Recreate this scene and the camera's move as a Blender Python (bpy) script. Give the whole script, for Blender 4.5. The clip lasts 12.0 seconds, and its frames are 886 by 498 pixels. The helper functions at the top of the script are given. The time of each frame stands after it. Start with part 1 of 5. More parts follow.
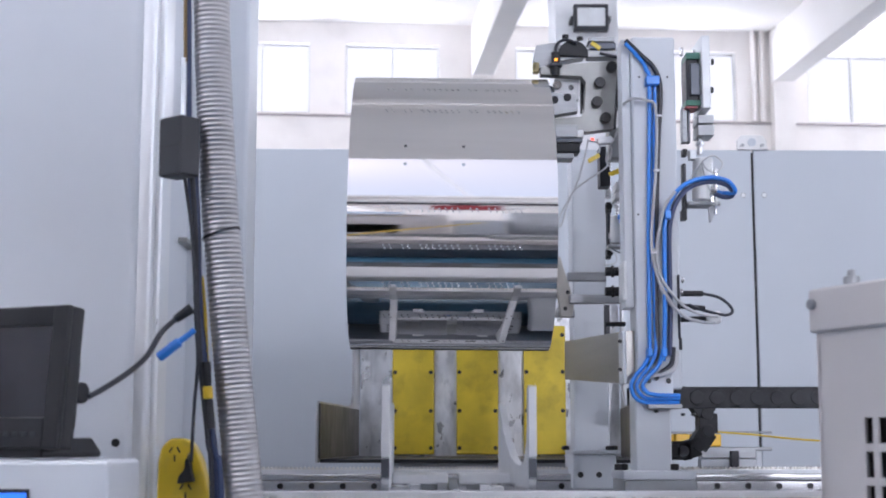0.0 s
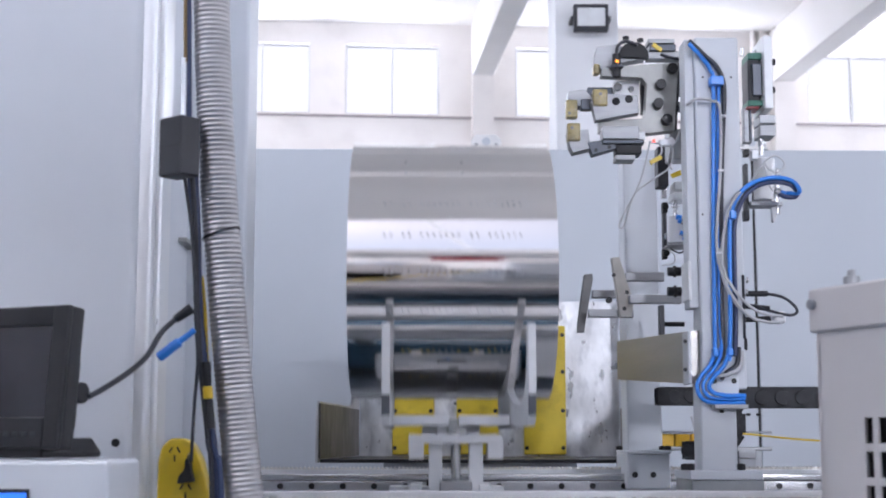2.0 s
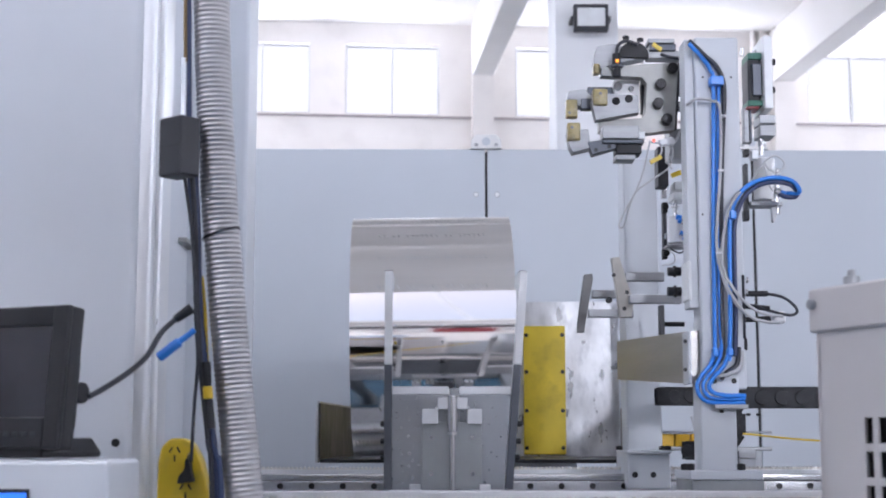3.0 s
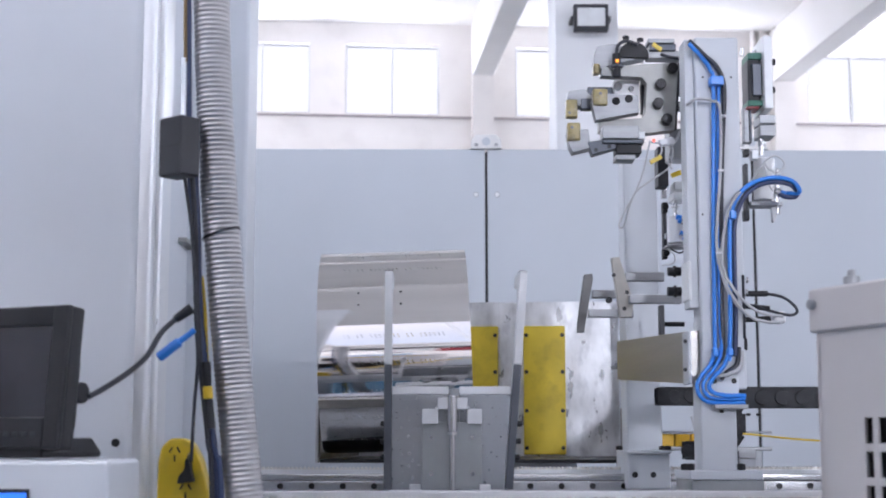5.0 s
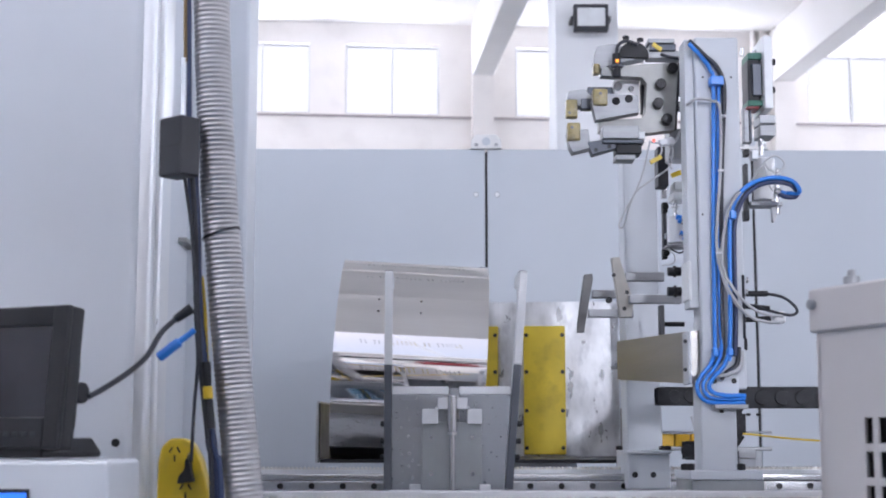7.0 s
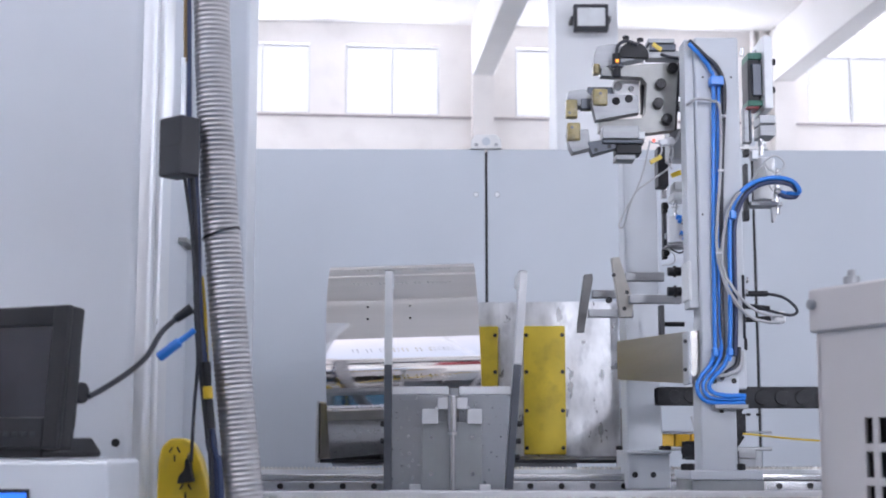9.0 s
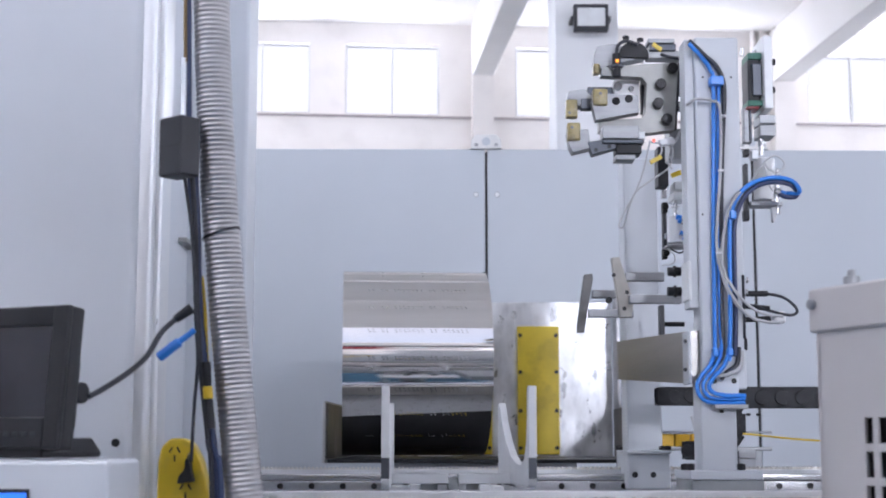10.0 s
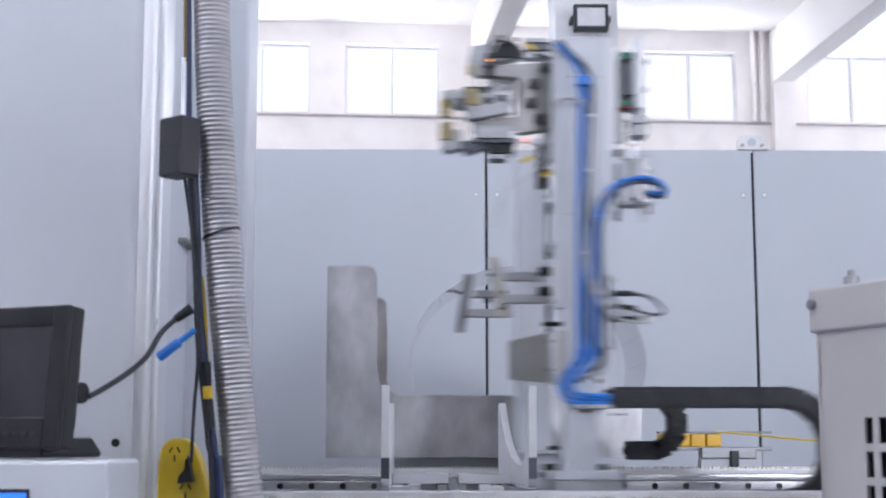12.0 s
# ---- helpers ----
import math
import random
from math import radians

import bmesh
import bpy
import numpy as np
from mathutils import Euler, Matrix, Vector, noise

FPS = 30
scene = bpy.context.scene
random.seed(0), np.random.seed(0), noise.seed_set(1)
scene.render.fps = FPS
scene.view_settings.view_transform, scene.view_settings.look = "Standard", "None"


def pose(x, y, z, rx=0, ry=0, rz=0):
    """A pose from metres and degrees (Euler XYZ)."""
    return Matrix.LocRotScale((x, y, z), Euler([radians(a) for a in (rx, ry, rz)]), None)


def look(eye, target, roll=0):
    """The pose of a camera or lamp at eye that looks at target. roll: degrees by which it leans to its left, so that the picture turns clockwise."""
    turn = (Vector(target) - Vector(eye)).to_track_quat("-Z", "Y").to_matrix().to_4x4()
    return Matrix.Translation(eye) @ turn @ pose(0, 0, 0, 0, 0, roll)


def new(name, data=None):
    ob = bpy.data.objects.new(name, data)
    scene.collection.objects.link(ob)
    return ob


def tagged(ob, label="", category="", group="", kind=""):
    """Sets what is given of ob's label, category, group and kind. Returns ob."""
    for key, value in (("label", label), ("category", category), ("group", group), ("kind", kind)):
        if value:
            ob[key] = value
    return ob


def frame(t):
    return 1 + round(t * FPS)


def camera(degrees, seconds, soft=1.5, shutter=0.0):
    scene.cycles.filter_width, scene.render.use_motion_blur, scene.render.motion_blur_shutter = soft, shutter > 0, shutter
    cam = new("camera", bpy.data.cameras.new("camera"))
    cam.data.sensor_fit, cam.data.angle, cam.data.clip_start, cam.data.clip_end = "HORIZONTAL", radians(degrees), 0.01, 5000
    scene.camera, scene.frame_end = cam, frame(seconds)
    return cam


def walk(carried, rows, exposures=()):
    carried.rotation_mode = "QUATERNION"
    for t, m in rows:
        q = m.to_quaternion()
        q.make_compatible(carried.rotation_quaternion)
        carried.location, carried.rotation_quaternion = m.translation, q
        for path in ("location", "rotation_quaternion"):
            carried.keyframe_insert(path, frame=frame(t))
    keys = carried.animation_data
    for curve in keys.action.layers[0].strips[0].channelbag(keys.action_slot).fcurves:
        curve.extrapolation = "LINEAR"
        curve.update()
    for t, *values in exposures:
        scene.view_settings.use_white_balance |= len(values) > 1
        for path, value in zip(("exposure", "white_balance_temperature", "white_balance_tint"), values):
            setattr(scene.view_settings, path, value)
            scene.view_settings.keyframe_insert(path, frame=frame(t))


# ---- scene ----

# camera: stands still
cam = camera(34.82, 12.0, soft=1.85, shutter=0.5)
cam.data.dof.use_dof, cam.data.dof.focus_distance, cam.data.dof.aperture_fstop = True, 2.8, 10.0
EYE = pose(0, 0, 1.2, 97.72, 0, -0.77)
walk(cam, [(0, EYE), (12.0, EYE)], exposures=[(0, -0.56, 6080, 18), (12.0, -0.56, 6080, 18)])

# world, daylight from high windows all round the hall, assumed where unseen
world = bpy.data.worlds.new("sky")
scene.world = world
world.use_nodes = True
wn = world.node_tree.nodes
sky = wn.new("ShaderNodeTexSky")
sky.sky_type, sky.sun_disc = "NISHITA", False
sky.sun_elevation, sky.sun_rotation = radians(50), radians(200)
wn["Background"].inputs["Strength"].default_value = 0.15
world.node_tree.links.new(sky.outputs[0], wn["Background"].inputs["Color"])
sun = new("sun", bpy.data.lights.new("sun", "SUN"))
sun.data.energy, sun.data.angle, sun.data.color = 2.0, radians(10), (1, 0.97, 0.92)
sun.matrix_world = look((0, 0, 20), (-3, 8, 0))


def window_lamp(at, target, w, h, power):
    lamp = new("window_daylight", bpy.data.lights.new("window_daylight", "AREA"))
    lamp.data.shape, lamp.data.size, lamp.data.size_y, lamp.data.energy = "RECTANGLE", w, h, power
    lamp.data.color = (0.93, 0.96, 1.0)
    lamp.matrix_world = look(at, target)
    return lamp


TURN = pose(0, 0, 0, 0, 0, 4)  # the hall stands four degrees askew to the machine


def hall(x, y, z):
    return TURN @ Vector((x, y, z))


# ---- materials ----
def material(name, color, rough=0.5, metal=0.0, vary=0.06, scale=8.0, bump=0.0, bump_scale=150.0, rvar=0.06, stretch=(1, 1, 1), stain=None, stain_amount=0.0, emit=None, coat=0.0, spec=0.5):
    m = bpy.data.materials.new(name)
    m.use_nodes = True
    nt = m.node_tree
    p = nt.nodes["Principled BSDF"]
    link = nt.links.new
    tex = nt.nodes.new("ShaderNodeTexCoord")
    mp = nt.nodes.new("ShaderNodeMapping")
    mp.inputs["Scale"].default_value = stretch
    link(tex.outputs["Object"], mp.inputs["Vector"])
    big = nt.nodes.new("ShaderNodeTexNoise")
    big.inputs["Scale"].default_value, big.inputs["Detail"].default_value = scale, 6
    link(mp.outputs[0], big.inputs["Vector"])
    ramp = nt.nodes.new("ShaderNodeValToRGB")
    lo = [max(0, c * (1 - vary * 2)) for c in color]
    hi = [min(1, c * (1 + vary * 2)) for c in color]
    ramp.color_ramp.elements[0].position, ramp.color_ramp.elements[1].position = 0.3, 0.7
    ramp.color_ramp.elements[0].color, ramp.color_ramp.elements[1].color = (*lo, 1), (*hi, 1)
    link(big.outputs["Fac"], ramp.inputs[0])
    out = ramp.outputs[0]
    if stain:
        sn = nt.nodes.new("ShaderNodeTexNoise")
        sn.inputs["Scale"].default_value, sn.inputs["Detail"].default_value = scale * 2.3, 9
        link(mp.outputs[0], sn.inputs["Vector"])
        sr = nt.nodes.new("ShaderNodeMapRange")
        sr.inputs[1].default_value, sr.inputs[2].default_value, sr.inputs[4].default_value = 0.52, 0.72, stain_amount
        link(sn.outputs["Fac"], sr.inputs[0])
        mix = nt.nodes.new("ShaderNodeMix")
        mix.data_type = "RGBA"
        link(sr.outputs[0], mix.inputs[0])
        link(out, mix.inputs[6])
        mix.inputs[7].default_value = (*stain, 1)
        out = mix.outputs[2]
    link(out, p.inputs["Base Color"])
    fine = nt.nodes.new("ShaderNodeTexNoise")
    fine.inputs["Scale"].default_value, fine.inputs["Detail"].default_value = bump_scale, 4
    link(mp.outputs[0], fine.inputs["Vector"])
    rr = nt.nodes.new("ShaderNodeMapRange")
    rr.inputs[3].default_value, rr.inputs[4].default_value = max(0, rough - rvar), min(1, rough + rvar)
    link(fine.outputs["Fac"], rr.inputs[0])
    link(rr.outputs[0], p.inputs["Roughness"])
    p.inputs["Metallic"].default_value = metal
    p.inputs["Coat Weight"].default_value = coat
    if bump:
        b = nt.nodes.new("ShaderNodeBump")
        b.inputs["Strength"].default_value, b.inputs["Distance"].default_value = bump, 0.002
        link(fine.outputs["Fac"], b.inputs["Height"])
        link(b.outputs[0], p.inputs["Normal"])
    p.inputs["Specular IOR Level"].default_value = spec
    if emit:
        p.inputs["Emission Color"].default_value = (*emit[0], 1)
        p.inputs["Emission Strength"].default_value = emit[1]
    return m


WALL = material("wall_paint", (0.89, 0.85, 0.82), 0.7, vary=0.03, scale=1.5, bump=0.1, bump_scale=60, stain=(0.62, 0.58, 0.55), stain_amount=0.25)
PILLAR = material("pillar_paint", (0.72, 0.735, 0.76), 0.6, vary=0.03, scale=2, bump=0.08, bump_scale=60)
CEIL = material("ceiling_paint", (0.84, 0.82, 0.80), 0.8, vary=0.03, scale=1.0, bump=0.1, bump_scale=40)
FLOOR = material("floor_paint", (0.022, 0.085, 0.15), 0.35, vary=0.1, scale=2, bump=0.05, stain=(0.07, 0.11, 0.15), stain_amount=0.4)
WHITE_FRAME = material("window_frame_paint", (0.75, 0.75, 0.75), 0.4)
CABINET = material("cabinet_powder_coat", (0.50, 0.54, 0.59), 0.42, vary=0.02, scale=1.2, bump=0.12, bump_scale=500)
MACHINE = material("machine_powder_coat", (0.69, 0.725, 0.775), 0.45, vary=0.02, scale=3, bump=0.15, bump_scale=600)
GANTRY = material("column_grey_paint", (0.58, 0.61, 0.65), 0.45, vary=0.03, scale=6, bump=0.12, bump_scale=500)
BEIGE = material("beige_cabinet_paint", (0.55, 0.53, 0.53), 0.5, vary=0.02, scale=3, bump=0.15, bump_scale=500)
ALU = material("milled_aluminium", (0.36, 0.37, 0.385), 0.48, 0.7, vary=0.06, scale=14, bump=0.08, bump_scale=300, stretch=(1, 1, 6))
ALU_WHITE = material("anodised_white_aluminium", (0.72, 0.735, 0.755), 0.45, 0.15, vary=0.03, scale=20)
STEEL = material("steel_plate", (0.45, 0.45, 0.465), 0.42, 1.0, vary=0.16, scale=12, bump=0.10, bump_scale=120, stretch=(1, 1, 0.6), stain=(0.42, 0.44, 0.47), stain_amount=0.5)
INNER_DARK = material("dark_inner_steel", (0.085, 0.078, 0.074), 0.5, 0.5, vary=0.25, scale=18, bump=0.1, bump_scale=90, stretch=(1, 1, 0.4), stain=(0.20, 0.19, 0.18), stain_amount=0.5)
ZINC = material("galvanised_plate", (0.70, 0.71, 0.73), 0.32, 0.7, vary=0.16, scale=16, bump=0.16, bump_scale=34, rvar=0.16, stretch=(1, 1, 0.5), stain=(0.36, 0.37, 0.40), stain_amount=0.7)
ARM_DARK = material("dark_arm_steel", (0.13, 0.13, 0.13), 0.45, 0.5, vary=0.1, scale=25, bump=0.05)
ARM_BEIGE = material("beige_nylon_plate", (0.42, 0.40, 0.36), 0.5, 0.0, vary=0.08, scale=25, bump=0.05)
TOOL = material("tool_steel", (0.34, 0.345, 0.335), 0.46, 0.6, vary=0.08, scale=20, bump=0.05)
DULL = material("dull_grey_plate", (0.40, 0.42, 0.45), 0.28, 0.85, vary=0.03, scale=5, rvar=0.02)
BRACKET = material("bracket_grey", (0.35, 0.37, 0.38), 0.42, 0.4, vary=0.06, scale=12, bump=0.05)
BLUED = material("dark_grey_anodised", (0.10, 0.11, 0.13), 0.42, 0.5, vary=0.06, scale=12)
RAIL = material("ground_rail_steel", (0.55, 0.55, 0.56), 0.24, 1.0, vary=0.04, scale=10)
RACK = material("gear_rack_steel", (0.72, 0.70, 0.66), 0.4, 0.7, vary=0.05, scale=20)
CHAIN = material("chain_plastic", (0.026, 0.027, 0.031), 0.6, spec=0.4, vary=0.15, scale=40, bump=0.1, bump_scale=300)
BLACK = material("black_plastic", (0.016, 0.017, 0.021), 0.5, spec=0.4, vary=0.1, scale=20, bump=0.1, bump_scale=500)
BOLT = material("black_oxide_bolt", (0.03, 0.03, 0.032), 0.4, 0.6)
CHARCOAL = material("charcoal_box_plastic", (0.030, 0.032, 0.040), 0.5, vary=0.08, scale=15, bump=0.1, bump_scale=400)
YELLOW = material("yellow_polyurethane", (0.65, 0.485, 0.03), 0.42, vary=0.10, scale=9, bump=0.2, bump_scale=80, stain=(0.38, 0.27, 0.02), stain_amount=0.55)
YELLOW_PLASTIC = material("yellow_socket_plastic", (0.62, 0.44, 0.02), 0.35, vary=0.08, scale=14, stain=(0.35, 0.26, 0.05), stain_amount=0.4)
AMBER = material("amber_urethane", (0.44, 0.35, 0.13), 0.3, vary=0.18, scale=60, stain=(0.55, 0.50, 0.35), stain_amount=0.6)
AMBER.node_tree.nodes["Principled BSDF"].inputs["Transmission Weight"].default_value = 0.35
BLUE = material("blue_air_hose", (0.03, 0.22, 0.72), 0.3, vary=0.05, scale=20)
CABLE_GREY = material("grey_cable", (0.45, 0.46, 0.48), 0.45, vary=0.05, scale=20)
CONDUIT = material("painted_conduit", (0.42, 0.38, 0.38), 0.5, vary=0.05, scale=20)
CABLE_BLACK = material("black_cable", (0.026, 0.029, 0.040), 0.4, vary=0.05, scale=20)
CABLE_NAVY = material("navy_cable", (0.04, 0.06, 0.14), 0.4, vary=0.05, scale=20)
CABLE_YELLOW = material("yellow_cable", (0.70, 0.48, 0.03), 0.4, vary=0.05, scale=20)
CABLE_OCHRE = material("ochre_cable", (0.22, 0.14, 0.05), 0.4, vary=0.05, scale=20)
HOSE = material("galvanised_hose", (0.50, 0.495, 0.505), 0.36, 0.85, vary=0.06, scale=30)
SHEET = material("mirror_stainless", (0.74, 0.72, 0.71), 0.045, 1.0, vary=0.01, scale=4, bump=0.05, bump_scale=9, rvar=0.012)
POLISHED = material("polished_edge_metal", (0.80, 0.82, 0.85), 0.30, 0.55, vary=0.03, scale=6, stretch=(1, 1, 0.2))
BRUSHED = material("brushed_tie_steel", (0.40, 0.39, 0.37), 0.34, 1.0, vary=0.08, scale=10, bump=0.06, bump_scale=260, stretch=(0.15, 0.15, 2))
GUIDE_YELLOW = material("orange_yellow_plastic", (0.85, 0.50, 0.03), 0.35, vary=0.05, scale=20)
SCREEN = material("dark_screen", (0.024, 0.026, 0.038), 0.08, vary=0.2, scale=4)
GREEN = material("green_board", (0.04, 0.17, 0.12), 0.5)
ACRYLIC = material("milky_acrylic", (0.72, 0.73, 0.74), 0.3)
RUBBER = material("rubber_seal", (0.02, 0.021, 0.022), 0.6)
LENS = material("floodlight_lens", (0.66, 0.68, 0.70), 0.3, 0.3)
ORANGE_LED = material("orange_led", (0.9, 0.35, 0.05), 0.4, emit=((1.0, 0.35, 0.02), 2.5))
RED_LED = material("red_led", (0.9, 0.05, 0.03), 0.4, emit=((1.0, 0.06, 0.03), 4))
BLUE_LED = material("blue_display", (0.02, 0.1, 0.5), 0.3, emit=((0.05, 0.25, 1.0), 1.5))
RED = material("red_paint", (0.27, 0.02, 0.03), 0.4)
GLASS = bpy.data.materials.new("window_glass")
GLASS.use_nodes = True
gp = GLASS.node_tree.nodes["Principled BSDF"]
gp.inputs["Transmission Weight"].default_value, gp.inputs["Roughness"].default_value, gp.inputs["IOR"].default_value = 1.0, 0.0, 1.02
OUTSIDE = material("bright_overcast_distance", (0.8, 0.8, 0.8), 1.0, emit=((0.97, 0.98, 1.0), 1.32))


# ---- mesh helpers ----
def box(bm, x0, x1, y0, y1, z0, z1, bev=0.0, m=None):
    """A box with bevelled edges, added to bm."""
    t = bmesh.new()
    bmesh.ops.create_cube(t, size=1)
    for v in t.verts:
        v.co = Vector(((x0 + x1) / 2 + v.co.x * (x1 - x0), (y0 + y1) / 2 + v.co.y * (y1 - y0), (z0 + z1) / 2 + v.co.z * (z1 - z0)))
    if bev:
        bmesh.ops.bevel(t, geom=t.edges[:], offset=bev, segments=2, affect="EDGES", profile=0.5)
    return merge(bm, t, m)


def merge(bm, t, m=None):
    if m is not None:
        bmesh.ops.transform(t, matrix=m, verts=t.verts)
    tmp = bpy.data.meshes.new("tmp")
    t.to_mesh(tmp)
    t.free()
    bm.from_mesh(tmp)
    bpy.data.meshes.remove(tmp)
    return bm


def cyl(bm, a, b, r, seg=20, r2=None, bev=0.0):
    """A cylinder from a to b."""
    a, b = Vector(a), Vector(b)
    t = bmesh.new()
    bmesh.ops.create_cone(t, cap_ends=True, segments=seg, radius1=r, radius2=r if r2 is None else r2, depth=(b - a).length)
    if bev:
        es = [e for e in t.edges if abs(e.verts[0].co.z - e.verts[1].co.z) < 1e-6]
        bmesh.ops.bevel(t, geom=es, offset=bev, segments=2, affect="EDGES", profile=0.5)
    rot = (b - a).to_track_quat("Z", "Y").to_matrix().to_4x4()
    return merge(bm, t, Matrix.Translation((a + b) / 2) @ rot)


def prism(bm, pts, axis, lo, hi, bev=0.0, m=None):
    """A flat outline pts pushed out along an axis: 'x' takes (y, z), 'y' takes (x, z), 'z' takes (x, y)."""
    t = bmesh.new()
    put = {"x": lambda p, d: (d, p[0], p[1]), "y": lambda p, d: (p[0], d, p[1]), "z": lambda p, d: (p[0], p[1], d)}[axis]
    lower = [t.verts.new(put(p, lo)) for p in pts]
    upper = [t.verts.new(put(p, hi)) for p in pts]
    t.faces.new(lower)
    t.faces.new(upper[::-1])
    n = len(pts)
    for i in range(n):
        t.faces.new((lower[i], upper[i], upper[(i + 1) % n], lower[(i + 1) % n]))
    bmesh.ops.recalc_face_normals(t, faces=t.faces)
    if bev:
        bmesh.ops.bevel(t, geom=t.edges[:], offset=bev, segments=2, affect="EDGES", profile=0.5)
    return merge(bm, t, m)


def smooth_path(pts, steps=8):
    """A soft curve through pts."""
    p = [Vector(q) for q in pts]
    p = [p[0] * 2 - p[1]] + p + [p[-1] * 2 - p[-2]]
    out = []
    for i in range(1, len(p) - 2):
        for k in range(steps):
            u = k / steps
            a, b, c, d = p[i - 1:i + 3]
            out.append(0.5 * (2 * b + (c - a) * u + (2 * a - 5 * b + 4 * c - d) * u * u + (3 * b - a - 3 * c + d) * u ** 3))
    return out + [p[-2]]


def tube(bm, pts, r, seg=10, steps=8, radii=None, even=0.0):
    """A round tube along a soft curve; radii: a function of the distance along it."""
    path = smooth_path(pts, steps) if steps else [Vector(q) for q in pts]
    if even:
        fine, out, left = path, [path[0]], even
        for a, b in zip(fine, fine[1:]):
            d, done = (b - a).length, 0.0
            while d - done >= left:
                done += left
                out.append(a.lerp(b, done / d))
                left = even
            left -= d - done
        path = out
    rings, up, gone = [], Vector((0.13, 0.98, 0.1)), 0.0
    for i, q in enumerate(path):
        if i:
            gone += (q - path[i - 1]).length
        d = (path[min(i + 1, len(path) - 1)] - path[max(i - 1, 0)]).normalized()
        s = d.cross(up).normalized()
        up = s.cross(d).normalized()
        k = radii(gone) if radii else r
        rings.append([bm.verts.new(q + (s * math.cos(a) + up * math.sin(a)) * k) for a in [2 * math.pi * j / seg for j in range(seg)]])
    for a, b in zip(rings, rings[1:]):
        for j in range(seg):
            bm.faces.new((a[j], a[(j + 1) % seg], b[(j + 1) % seg], b[j]))
    bm.faces.new(rings[0])
    bm.faces.new(rings[-1][::-1])
    return bm


def soften(me):
    """Smooth shading with flat faces kept flat: normals weighted by area, bevels rounded."""
    me.shade_smooth()
    if len(me.vertices) > 6000:
        me.set_sharp_from_angle(angle=radians(40))
        return
    at = [[] for _ in me.vertices]
    for p in me.polygons:
        for v in p.vertices:
            at[v].append((p.normal.copy(), p.area))
    out = []
    for p in me.polygons:
        for v in p.vertices:
            n = Vector((0, 0, 0))
            for q, area in at[v]:
                if q.dot(p.normal) > 0.62:
                    n += q * area
            out.append(n.normalized() if n.length > 0 else p.normal.copy())
    me.normals_split_custom_set(out)


def mesh_object(name, bm, mat, flat=False):
    bmesh.ops.recalc_face_normals(bm, faces=bm.faces)
    me = bpy.data.meshes.new(name)
    bm.to_mesh(me)
    bm.free()
    me.materials.append(mat)
    ob = new(name, me)
    if not flat:
        soften(me)
    return ob


def part(name, bm, mat, parent, label=""):
    ob = mesh_object(name, bm, mat)
    ob.parent = parent
    return tagged(ob, label)


def thing(name, label, category, at=(0, 0, 0), group=""):
    ob = new(name)
    ob.location = at
    ob.empty_display_size = 0.05
    return tagged(ob, label, category, group)


def structure(name, bm, mat, label, m=None, category=""):
    ob = mesh_object(name, bm, mat)
    if m is not None:
        ob.matrix_world = m
    return tagged(ob, label, category or name.split("_")[0], kind="structure")


def B():
    return bmesh.new()


def bolt(bm, at, way, r=0.006, h=0.006):
    """A socket-head bolt, added to bm."""
    at, way = Vector(at), Vector(way)
    cyl(bm, at, at + way * h, r, 12, bev=r * 0.12)
    return cyl(bm, at + way * (h - 0.0005), at + way * (h + 0.0008), r * 0.5, 6)


def block(name, mat, parent, x0, x1, y0, y1, z0, z1, bev=0.0015, label=""):
    b = B()
    box(b, x0, x1, y0, y1, z0, z1, bev)
    return part(name, b, mat, parent, label)


def plate(name, mat, parent, pts, y0, y1, bev=0.001, label=""):
    b = B()
    prism(b, pts, "y", y0, y1, bev)
    return part(name, b, mat, parent, label)


def line(name, mat, parent, pts, r, label="", seg=10):
    b = B()
    tube(b, pts, r, seg)
    return part(name, b, mat, parent, label)


def rod(name, mat, parent, a, c, r, label="", seg=18):
    b = B()
    cyl(b, a, c, r, seg, bev=r * 0.1)
    return part(name, b, mat, parent, label)


def screw(parent, at, way, r=0.006, h=0.006, mat=None):
    b = B()
    bolt(b, at, way, r, h)
    return part("bolt", b, mat or BOLT, parent)


# ---- the hall ----
WY, CZ = 11.0, 4.52  # far wall and ceiling
XL, XR, YN = -3.4, 6.4, -9.0


def windowed_wall(name, width, height, thick, openings, label):
    """A wall in its own plane (x along, z up, y through), built of piers and bands round its openings."""
    bm = B()
    xs = sorted(openings)
    cur = 0.0
    for x0, x1, z0, z1 in xs:
        box(bm, cur, x0, 0, thick, 0, height)
        box(bm, x0, x1, 0, thick, 0, z0)
        box(bm, x0, x1, 0, thick, z1, height)
        cur = x1
    box(bm, cur, width, 0, thick, 0, height)
    return structure(name, bm, WALL, label)


